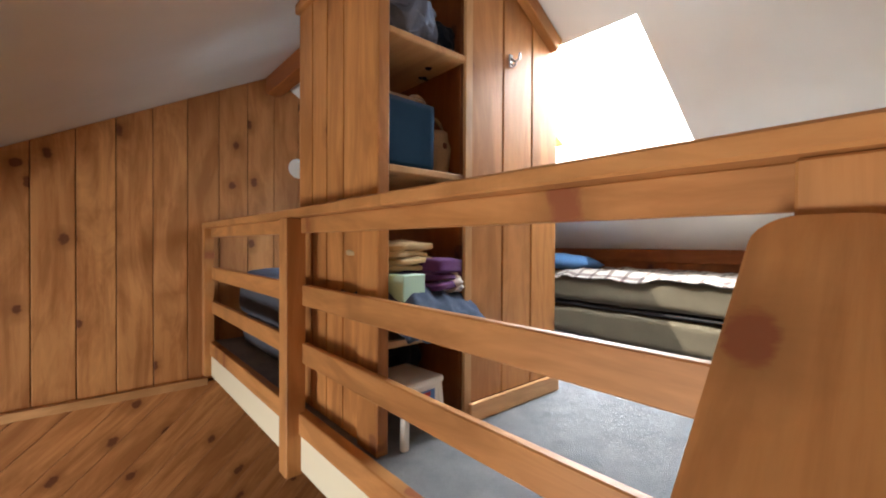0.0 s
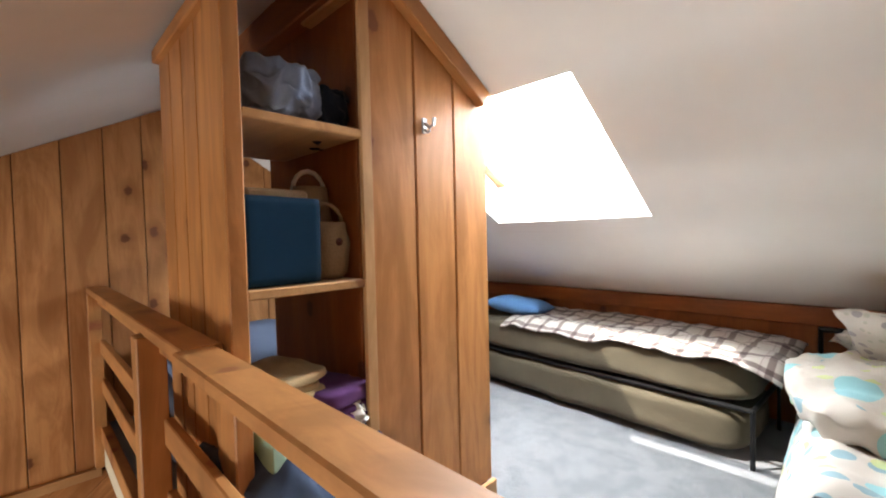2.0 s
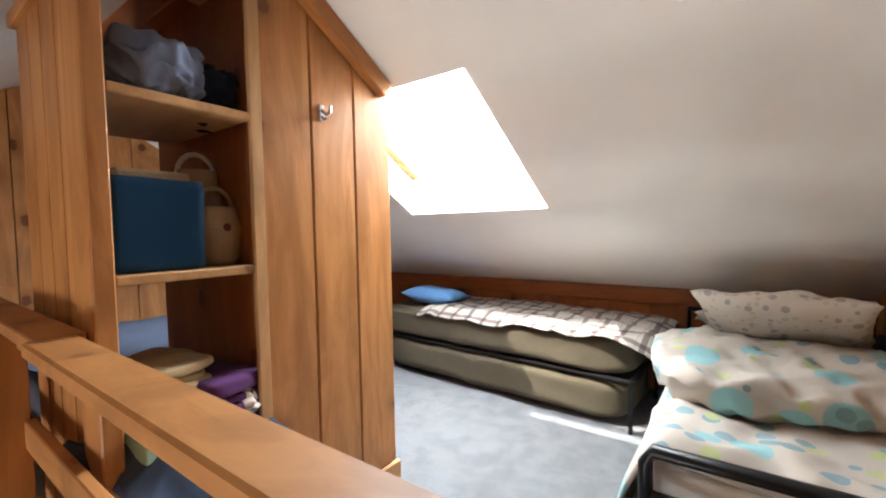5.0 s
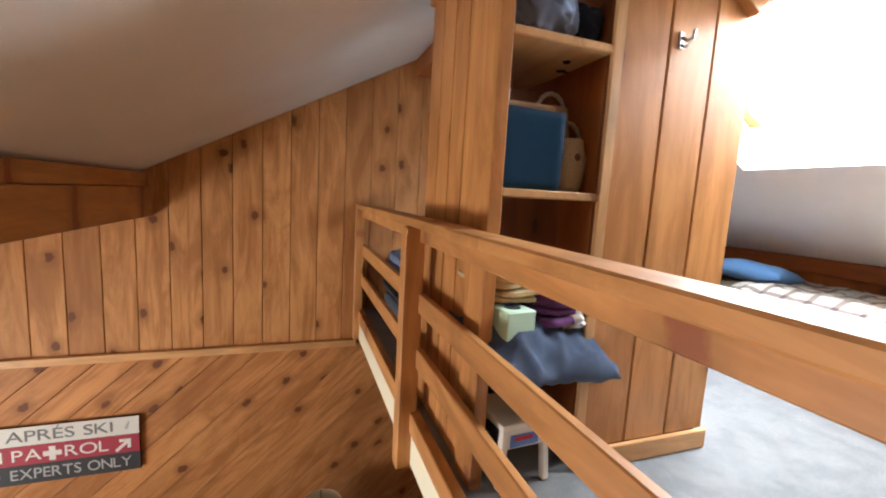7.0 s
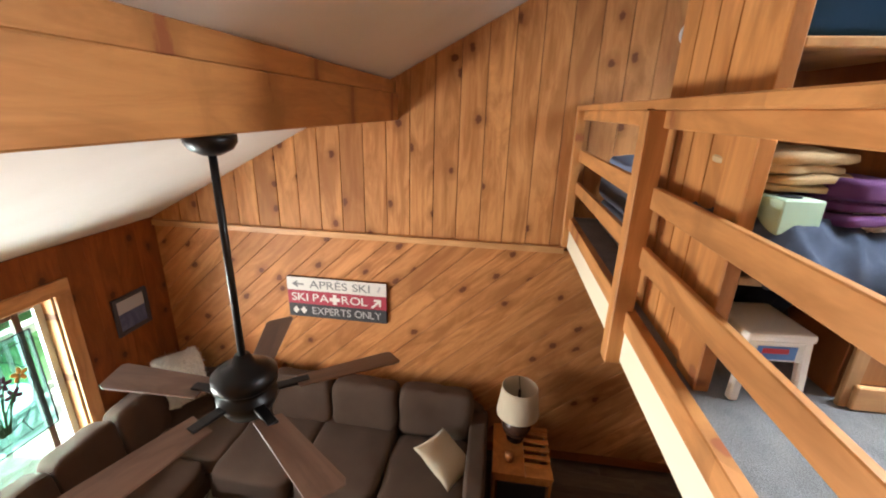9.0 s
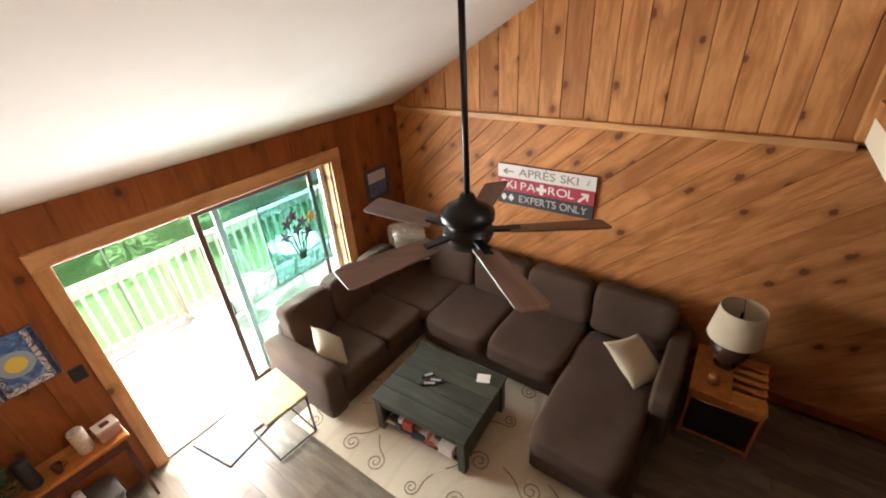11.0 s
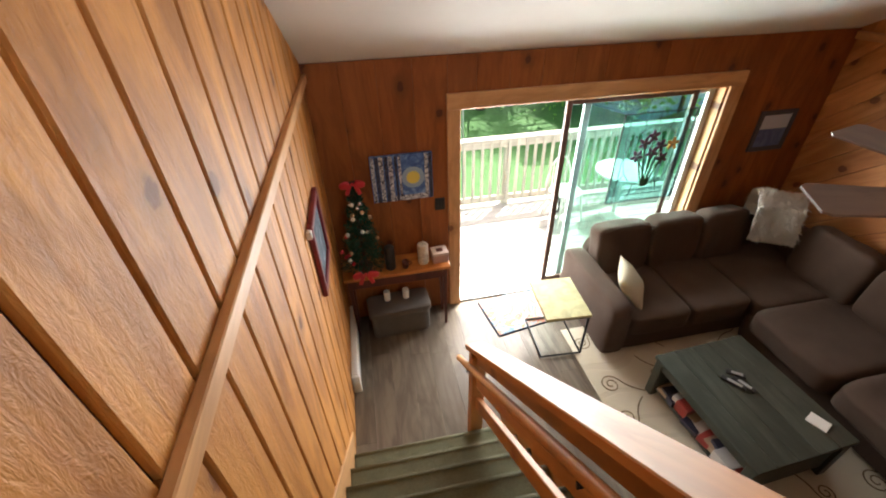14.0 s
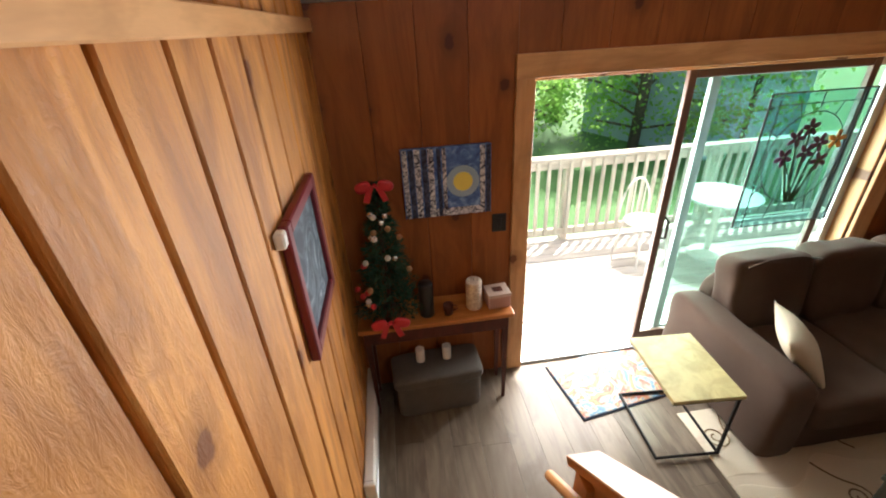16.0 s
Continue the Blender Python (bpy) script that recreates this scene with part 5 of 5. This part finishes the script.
part("lid", soft_box(0.60, 0.29, 0.07, 9, 0.004, 4), GREYWICK, bsk, at=Matrix.Translation((0, 0, 0.262)), smooth=True)
for k, (x, c) in enumerate(((-0.1, WHITE), (0.08, WHITE))):
    mg = tagged(part("rolled_paper", lathe([(0.03, 0), (0.03, 0.10)], 14), c), "small white paper cup on the basket lid", "cup", "cups")
    mg.matrix_world = pose(0.50 + x, 5.44, 0.332, 0, 0, 0)

tree = thing("christmas_tree", "small artificial Christmas tree with red bows and ornaments", "Christmas tree", at=Matrix.Translation((0.25, 5.40, 0.74)))
part("pot", lathe([(0.05, 0), (0.065, 0.08), (0.06, 0.085)], 16), DARKWOOD, tree, smooth=True)
part("trunk", lathe([(0.014, 0.05), (0.005, 0.88)], 8), DARKWOOD, tree)
rng = random.Random(11)
verts, faces = [], []
for k in range(5200):
    h = rng.random() ** 1.25
    z = 0.09 + 0.79 * h
    r = 0.205 * (1 - h) ** 0.85 + 0.012
    tier = 0.82 + 0.18 * math.cos(z * 50)
    a = rng.uniform(0, 2 * math.pi)
    rr = r * tier * rng.uniform(0.35, 1.0)
    c = Vector((rr * math.cos(a), rr * math.sin(a), z))
    d = Vector((math.cos(a) + rng.uniform(-0.6, 0.6), math.sin(a) + rng.uniform(-0.6, 0.6), rng.uniform(-0.5, 0.6))).normalized()
    s = d.cross(Vector((rng.uniform(-1, 1), rng.uniform(-1, 1), rng.uniform(-1, 1)))).normalized() * 0.0055
    L = rng.uniform(0.018, 0.038)
    i = len(verts)
    verts += [c - s, c + s, c + d * L]
    faces.append((i, i + 1, i + 2))
me = bpy.data.meshes.new("needles")
me.from_pydata(verts, [], faces)
me.materials.append(swirl("dark_green_needles", 30, (0.3, (0.006, 0.03, 0.016)), (0.7, (0.02, 0.085, 0.04))))
part("needles", me, None, tree)
ORN = [mat("ornament_silver", (0.6, 0.6, 0.6), 0.25, 0.8), mat("ornament_white", (0.65, 0.63, 0.58), 0.5), mat("ornament_wood", (0.35, 0.2, 0.1), 0.6), RED]
for k in range(22):
    h = rng.uniform(0.08, 0.85)
    z = 0.10 + 0.76 * h
    r = 0.205 * (1 - h) ** 0.85 + 0.01
    a = rng.uniform(-2.9, -0.2)
    part("ornament", lathe([(0.002, -0.018), (0.013, -0.012), (0.018, 0), (0.013, 0.012), (0.002, 0.018)], 10), ORN[k % 4], tree, at=Matrix.Translation((r * math.cos(a), r * math.sin(a), z)), smooth=True)


def bow(z, y, s):
    b_ = part("bow", lathe([(0.006, -0.012), (0.018, 0), (0.006, 0.012)], 8), RED, tree, at=Matrix.Translation((0, y, z)))
    for sx in (-1, 1):
        part("bow_loop", soft_box(0.09 * s, 0.03, 0.06 * s, 2.4, 0.006, 3, 4), RED, b_, at=pose(sx * 0.05 * s, 0, -0.03 * s, 0, sx * 18, 0), smooth=True)
        part("bow_tail", box(-0.016, 0.016, -0.004, 0.004, -0.09 * s, 0, 0.001), RED, b_, at=pose(sx * 0.02, -0.01, 0, 0, -sx * 20, 0))


bow(0.87, -0.02, 1.0)
bow(0.12, -0.20, 1.1)
spk = thing("smart_speaker", "black cylindrical speaker on the console", "speaker", at=Matrix.Translation((0.47, 5.40, 0.74)))
part("body", lathe([(0.042, 0), (0.045, 0.01), (0.045, 0.22), (0.04, 0.232), (0.005, 0.234)], 24), BLACKP, spk, smooth=True)
mug = thing("mug", "small dark glass cup on the console", "cup", at=Matrix.Translation((0.60, 5.38, 0.74)))
part("cup", lathe([(0.025, 0), (0.033, 0.07), (0.03, 0.07), (0.022, 0.01)], 16), DARKWOOD, mug, smooth=True)
part("handle", tube([(0.03, 0, 0.02), (0.055, 0, 0.03), (0.055, 0, 0.05), (0.03, 0, 0.06)], 0.004, 6), DARKWOOD, mug)
cnd = thing("candle", "tall ivory pillar candle with bark pattern", "candle", at=Matrix.Translation((0.77, 5.42, 0.74)))
part("wax", lathe([(0.047, 0), (0.05, 0.01), (0.05, 0.19), (0.045, 0.2), (0.02, 0.193)], 24), swirl("ivory_wax", 20, (0.4, (0.45, 0.38, 0.3)), (0.6, (0.66, 0.6, 0.5))), cnd, smooth=True)
part("wick", lathe([(0.002, 0.19), (0.002, 0.208)], 6), BLACKP, cnd)
bx = thing("keepsake_box", "small pink patterned keepsake box", "box", at=pose(0.92, 5.43, 0.74, 0, 0, 4))
PINK = mat("pink_card", (0.42, 0.24, 0.2), 0.6)
part("body", box(-0.07, 0.07, -0.06, 0.06, 0, 0.08, 0.003), PINK, bx)
part("lid", box(-0.074, 0.074, -0.064, 0.064, 0.08, 0.105, 0.003), mat("patterned_lid", (0.5, 0.4, 0.34), 0.6), bx)
part("motif", box(-0.03, 0.03, -0.025, 0.025, 0.105, 0.107, 0), DARKWOOD, bx)
ht = thing("baseboard_heater", "white metal baseboard heater along the wall", "heater", at=Matrix.Translation((0.02, 5.16, 0)))
part("casing", box(0.0, 0.06, -0.44, 0.42, 0.03, 0.20, 0.008), WHITE, ht)
part("end_cap", box(0.0, 0.068, -0.47, -0.44, 0.0, 0.205, 0.006), WHITE, ht)
part("louvre", box(0.058, 0.066, -0.43, 0.41, 0.06, 0.075, 0.002), GREY_METAL, ht)

# stained glass panel hung in the door
sg = thing("stained_glass_panel", "clear stained glass panel with purple iris flowers", "stained glass", at=Matrix.Translation((3.0, Y1 + 0.02, 1.42)) @ FACE_DOOR)
W2, H2 = 0.355, 0.44
LEAD = mat("lead_came", (0.02, 0.02, 0.022), 0.5, 0.5)
pn = part("pane", box(-W2, W2, -H2, H2, -0.003, 0.003, 0), ART_GLASS, sg)
pn.visible_shadow = False
part("lead_rim", tube([(-W2, -H2, 0), (W2, -H2, 0), (W2, H2, 0), (-W2, H2, 0)], 0.008, 6, True), LEAD, sg)
lines = [[(-W2 + 0.07, -H2), (-W2 + 0.07, H2)], [(W2 - 0.07, -H2), (W2 - 0.07, H2)], [(-W2, H2 - 0.07), (W2, H2 - 0.07)], [(-W2, -H2 + 0.07), (W2, -H2 + 0.07)], [(0, H2), (0, H2 - 0.1)]]
lines += [[(0.27 * math.cos(t), 0.30 * math.sin(t) + 0.02) for t in np.linspace(0, 2 * math.pi, 28)]]
for a in (0.5, 1.1, 2.0, 2.6, 3.7, 4.3, 5.2, 5.8):
    lines.append([(0.27 * math.cos(a), 0.30 * math.sin(a) + 0.02), (0.40 * math.cos(a) * 0.88, 0.46 * math.sin(a) * 0.93)])
for l in lines:
    part("lead_line", tube([(x, y, 0) for x, y in l], 0.0035, 5), LEAD, sg)
STEM, IRIS, LILY = mat("glass_stem_green", (0.03, 0.09, 0.04), 0.3), mat("glass_iris_purple", (0.11, 0.035, 0.09), 0.3), mat("glass_lily_orange", (0.7, 0.32, 0.05), 0.3)
blooms = [(-0.10, 0.16, IRIS), (0.0, 0.06, IRIS), (0.12, 0.0, IRIS), (-0.02, 0.22, IRIS), (0.20, 0.13, LILY), (0.08, 0.12, IRIS), (-0.15, 0.04, IRIS)]
for k, (x, y, c) in enumerate(blooms):
    part("stem", tube([(0.0 + 0.01 * k - 0.03, -0.28, 0.005), (x * 0.4, -0.1, 0.006), (x, y, 0.006)], 0.007, 5), STEM, sg)
    for a in range(5):
        t = a * 1.257 + k
        part("petal", soft_box(0.058, 0.032, 0.008, 2.5, 0.004, k, 3), c, sg, at=pose(x + 0.035 * math.cos(t), y + 0.035 * math.sin(t), 0.004, 0, 0, math.degrees(t)), smooth=True)
for x0 in (-0.09, -0.05, 0.03, 0.08):
    part("leaf", tube([(x0 * 0.3, -0.28, 0.006), (x0 * 0.9, -0.12, 0.006), (x0 * 1.5, 0.02, 0.006)], 0.010, 5), STEM, sg)

# ---- outside ----
GRASS = swirl("lawn_grass", 3, (0.3, (0.035, 0.115, 0.02)), (0.7, (0.06, 0.175, 0.04)))
bm = bmesh.new()
bmesh.ops.create_grid(bm, x_segments=2, y_segments=2, size=400, matrix=Matrix.Translation((0, 0, -1.6)))
tagged(part("ground", bm, GRASS), "green lawn reaching to the horizon", "ground", kind="structure")
deck = tagged(new("deck"), "sunlit weathered wooden deck outside the patio door", "deck", kind="structure")
for k in range(14):
    y = Y1 + 0.22 + k * 0.145
    plank("deck_plank", (-1.5, y, -0.115), (6.4, y, -0.115), 0.138, 0.03, DECKWOOD, deck)
for x in (-1.3, 2.5, 6.2):
    plank("joist", (x, Y1 + 0.16, -0.2), (x, 7.75, -0.2), 0.05, 0.14, DECKWOOD, deck)
    plank("footing", (x, 7.6, -1.62), (x, 7.6, -0.13), 0.1, 0.1, DECKWOOD, deck)
dr = thing("deck_railing", "pale weathered wooden deck railing with thin balusters", "railing")
YD = 7.72
plank("cap", (-1.5, YD, 0.93), (6.4, YD, 0.93), 0.14, 0.035, RAILWOOD, dr)
plank("top_rail", (-1.5, YD - 0.03, 0.86), (6.4, YD - 0.03, 0.86), 0.035, 0.09, RAILWOOD, dr)
plank("bottom_rail", (-1.5, YD - 0.03, 0.02), (6.4, YD - 0.03, 0.02), 0.035, 0.09, RAILWOOD, dr)
for x in (-1.4, 0.5, 2.35, 4.2, 6.1):
    plank("post", (x, YD + 0.01, -0.1), (x, YD + 0.01, 0.91), 0.09, 0.09, RAILWOOD, dr)
bal = box(-0.018, 0.018, -0.018, 0.018, -0.46, 0.46, 0.002)
bal = mesh_of(bal, "baluster", RAILWOOD)
for k in range(60):
    part("baluster", bal, None, dr, at=Matrix.Translation((-1.42 + k * 0.13, YD - 0.066, 0.45)))
chair = thing("patio_chair", "white metal patio chair with an arched back on the deck", "chair", at=pose(3.0, 7.1, -0.1, 0, 0, 10))
part("seat", lathe([(0.2, 0.43), (0.22, 0.44), (0.2, 0.455)], 24), WHITEP, chair)
part("back_hoop", tube([(0.2 * math.cos(t), 0.19, 0.45 + 0.42 * math.sin(t)) for t in np.linspace(0, math.pi, 15)], 0.012), WHITEP, chair, smooth=True)
for x in (-0.1, -0.03, 0.04, 0.11):
    part("back_spindle", tube([(x, 0.19, 0.45), (x, 0.19, 0.45 + 0.42 * math.sqrt(1 - (x / 0.2) ** 2))], 0.007, 6), WHITEP, chair)
for sx in (-1, 1):
    for sy in (-1, 1):
        part("leg", tube([(sx * 0.15, sy * 0.15, 0.44), (sx * 0.2, sy * 0.2, 0.0)], 0.011), WHITEP, chair)
dt = thing("patio_table", "small round white patio table on the deck", "table", at=Matrix.Translation((3.75, 7.0, -0.1)))
part("tabletop", lathe([(0.36, 0.68), (0.37, 0.69), (0.37, 0.71), (0.36, 0.715)], 32), WHITEP, dt)
part("pedestal", lathe([(0.2, 0.0), (0.18, 0.03), (0.03, 0.06), (0.03, 0.68)], 20), WHITEP, dt)
fd = thing("bird_feeder", "blue bird feeder on a thin metal pole beyond the deck", "bird feeder", at=Matrix.Translation((2.15, 9.6, -1.6)))
part("pole", lathe([(0.016, 0.0), (0.016, 2.9)], 8), GREY_METAL, fd)
part("house", lathe([(0.07, 2.88), (0.075, 2.9), (0.075, 3.05), (0.1, 3.06), (0.01, 3.15)], 12), BLUEPL, fd)

LEAF = swirl("sunlit_leaves", 1.5, (0.3, (0.08, 0.20, 0.035)), (0.55, (0.15, 0.33, 0.06)), (0.75, (0.24, 0.43, 0.11)))
ln = Nodes(LEAF)
lt_ = ln.add("BsdfTranslucent")
lt_.inputs[0].default_value = (0.40, 0.70, 0.18, 1)
lm = ln.add("MixShader")
lm.inputs[0].default_value = 0.5
ln.link(ln.b.outputs[0], lm.inputs[1])
ln.link(lt_.outputs[0], lm.inputs[2])
ln.link(lm.outputs[0], ln.t.nodes["Material Output"].inputs[0])
BARK = swirl("tree_bark", 9, (0.3, (0.05, 0.04, 0.03)), (0.7, (0.14, 0.11, 0.085)))


def leafy_tree(x, y, h, r, seed, leaves=5000):
    g = random.Random(seed)
    t = thing("tree", "leafy green deciduous tree behind the deck", "tree", "trees behind the house", at=Matrix.Translation((x, y, -1.6)))
    part("trunk", tube([(0, 0, -0.05), (0.1, 0, h * 0.3), (0.0, 0.1, h * 0.6), (0.05, 0.1, h * 0.9)], r * 0.07, 8), BARK, t, smooth=True)
    clumps = []
    for k in range(26):
        a, b = g.uniform(0, 2 * math.pi), g.uniform(0.05, 1.0)
        rr = r * math.sin(math.pi * min(0.96, 0.25 + 0.7 * b)) * g.uniform(0.4, 1.0)
        c = Vector((rr * math.cos(a), rr * math.sin(a), h * (0.08 + 0.88 * b)))
        clumps.append((c, r * g.uniform(0.22, 0.42)))
        part("limb", tube([(0, 0, c.z * 0.7), c * 0.6 + Vector((0, 0, c.z * 0.3)), c], r * 0.016, 5), BARK, t)
    vs, fs = [], []
    for k in range(leaves):
        c, s = clumps[g.randrange(len(clumps))]
        p = c + Vector((g.gauss(0, 1), g.gauss(0, 1), g.gauss(0, 0.7))) * s * 0.55
        d = Vector((g.uniform(-1, 1), g.uniform(-1, 1), g.uniform(-1, 0.4))).normalized()
        w = d.cross(Vector((g.uniform(-1, 1), g.uniform(-1, 1), g.uniform(-1, 1)))).normalized()
        L = g.uniform(0.10, 0.2)
        i = len(vs)
        vs += [p, p + d * L * 0.5 + w * L * 0.3, p + d * L, p + d * L * 0.5 - w * L * 0.3]
        fs.append((i, i + 1, i + 2, i + 3))
    me = bpy.data.meshes.new("crown")
    me.from_pydata(vs, [], fs)
    me.materials.append(LEAF)
    part("crown", me, None, t)


for k, (x, y, h, r) in enumerate(((-1.5, 17.5, 7.0, 2.6), (1.8, 17.0, 6.5, 2.5), (4.6, 17.0, 7.0, 2.6), (8.2, 16.0, 7, 2.5), (-0.2, 21, 9, 3.2), (3.4, 22, 9, 3.4), (7.5, 21, 9, 3.4), (11, 15, 8, 3), (-5, 16, 8, 3.2))):
    leafy_tree(x, y, h, r, 30 + k, 6500)
hs = thing("neighbour_house", "pale blue neighbouring house with a brown red roof", "house", at=pose(11.0, 17.5, -1.6, 0, 0, 20))
part("wall", box(-2.5, 2.5, -2.5, 2.5, 0, 3.0, 0), mat("blue_siding", (0.35, 0.48, 0.6), 0.7), hs)
bm = bmesh.new()
vv = [bm.verts.new(c) for c in ((-2.8, -2.8, 3.0), (2.8, -2.8, 3.0), (2.8, 2.8, 3.0), (-2.8, 2.8, 3.0), (-2.8, 0, 4.6), (2.8, 0, 4.6))]
for f in ((0, 1, 5, 4), (2, 3, 4, 5), (0, 4, 3), (1, 2, 5), (3, 2, 1, 0)):
    bm.faces.new([vv[i] for i in f])
part("roof", bm, mat("red_brown_shingle", (0.3, 0.1, 0.07), 0.8), hs)

# ---- boards of the walls and the floor ----
ob = bpy.data.objects
boards(ob["wall_sign"], "board", (X1, 0, 0), (0, 1, 0), (0, 0, 1), (-1, 0, 0), [(Y0, 2.40), (Y1, 2.40), (Y1, 2.44), (RY, RZ - 0.004), (Y0, KNEE)], 0.2175, 90, PINE, gap=0.005, chamfer=0.004, shift=-0.098, uneven=0.02)
boards(ob["wall_sign"], "diagonal_board", (X1, 0, 0), (0, 1, 0), (0, 0, 1), (-1, 0, 0), [(Y0, 0.0), (Y1, 0.0), (Y1, 2.38), (Y0, 2.38)], 0.19, 138, PINE_DIAG, gap=0.004, chamfer=0.004)
boards(ob["wall_stair"], "board", (0, 0, 0), (0, 1, 0), (0, 0, 1), (1, 0, 0), [(0.9, 2.37), (Y1, 2.37), (Y1, 2.44), (RY, RZ - 0.004), (0.9, RZ - 0.004)], 0.20, 90, PINE_STAIR, gap=0.016, chamfer=0.005, shift=0.0)
boards(ob["wall_stair"], "board", (0, 0, 0), (0, 1, 0), (0, 0, 1), (1, 0, 0), [(0.9, 0.0), (Y1, 0.0), (Y1, 2.37), (0.9, 2.37)], 0.20, 90, PINE_STAIR, gap=0.016, chamfer=0.005, shift=-0.1)
boards(ob["wall_loft"], "board", (0.24, 0, 0), (0, 1, 0), (0, 0, 1), (1, 0, 0), [(Y0, LOFT), (0.9, LOFT), (0.9, RZ - 0.03), (Y0, KNEE)], 0.20, 90, PINE, gap=0.01, chamfer=0.004)
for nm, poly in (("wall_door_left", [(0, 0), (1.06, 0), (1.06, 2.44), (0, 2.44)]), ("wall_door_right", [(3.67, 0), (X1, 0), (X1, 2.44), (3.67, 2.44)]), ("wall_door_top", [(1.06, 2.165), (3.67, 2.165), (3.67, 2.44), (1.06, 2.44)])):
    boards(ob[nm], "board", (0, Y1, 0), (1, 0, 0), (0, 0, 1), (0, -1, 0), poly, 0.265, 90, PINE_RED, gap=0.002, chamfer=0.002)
rng = random.Random(3)
FL = ob["floor"]
x = 0.0
col = 0
while x < X1:
    y = Y0 - rng.uniform(0, 1.2)
    while y < Y1:
        y2 = y + 1.22
        a, b = max(y, Y0), min(y2, Y1 - 0.001)
        if b - a > 0.05:
            part("floor_plank", box(-0.0896, 0.0896, -0.006, 0.0055, -(b - a) / 2 + 0.0005, (b - a) / 2 - 0.0005, 0.0006), VINYL, FL, at=pose(min(x + 0.09, X1), (a + b) / 2, -0.006, -90, 0, 0))
        y = y2
    x += 0.18
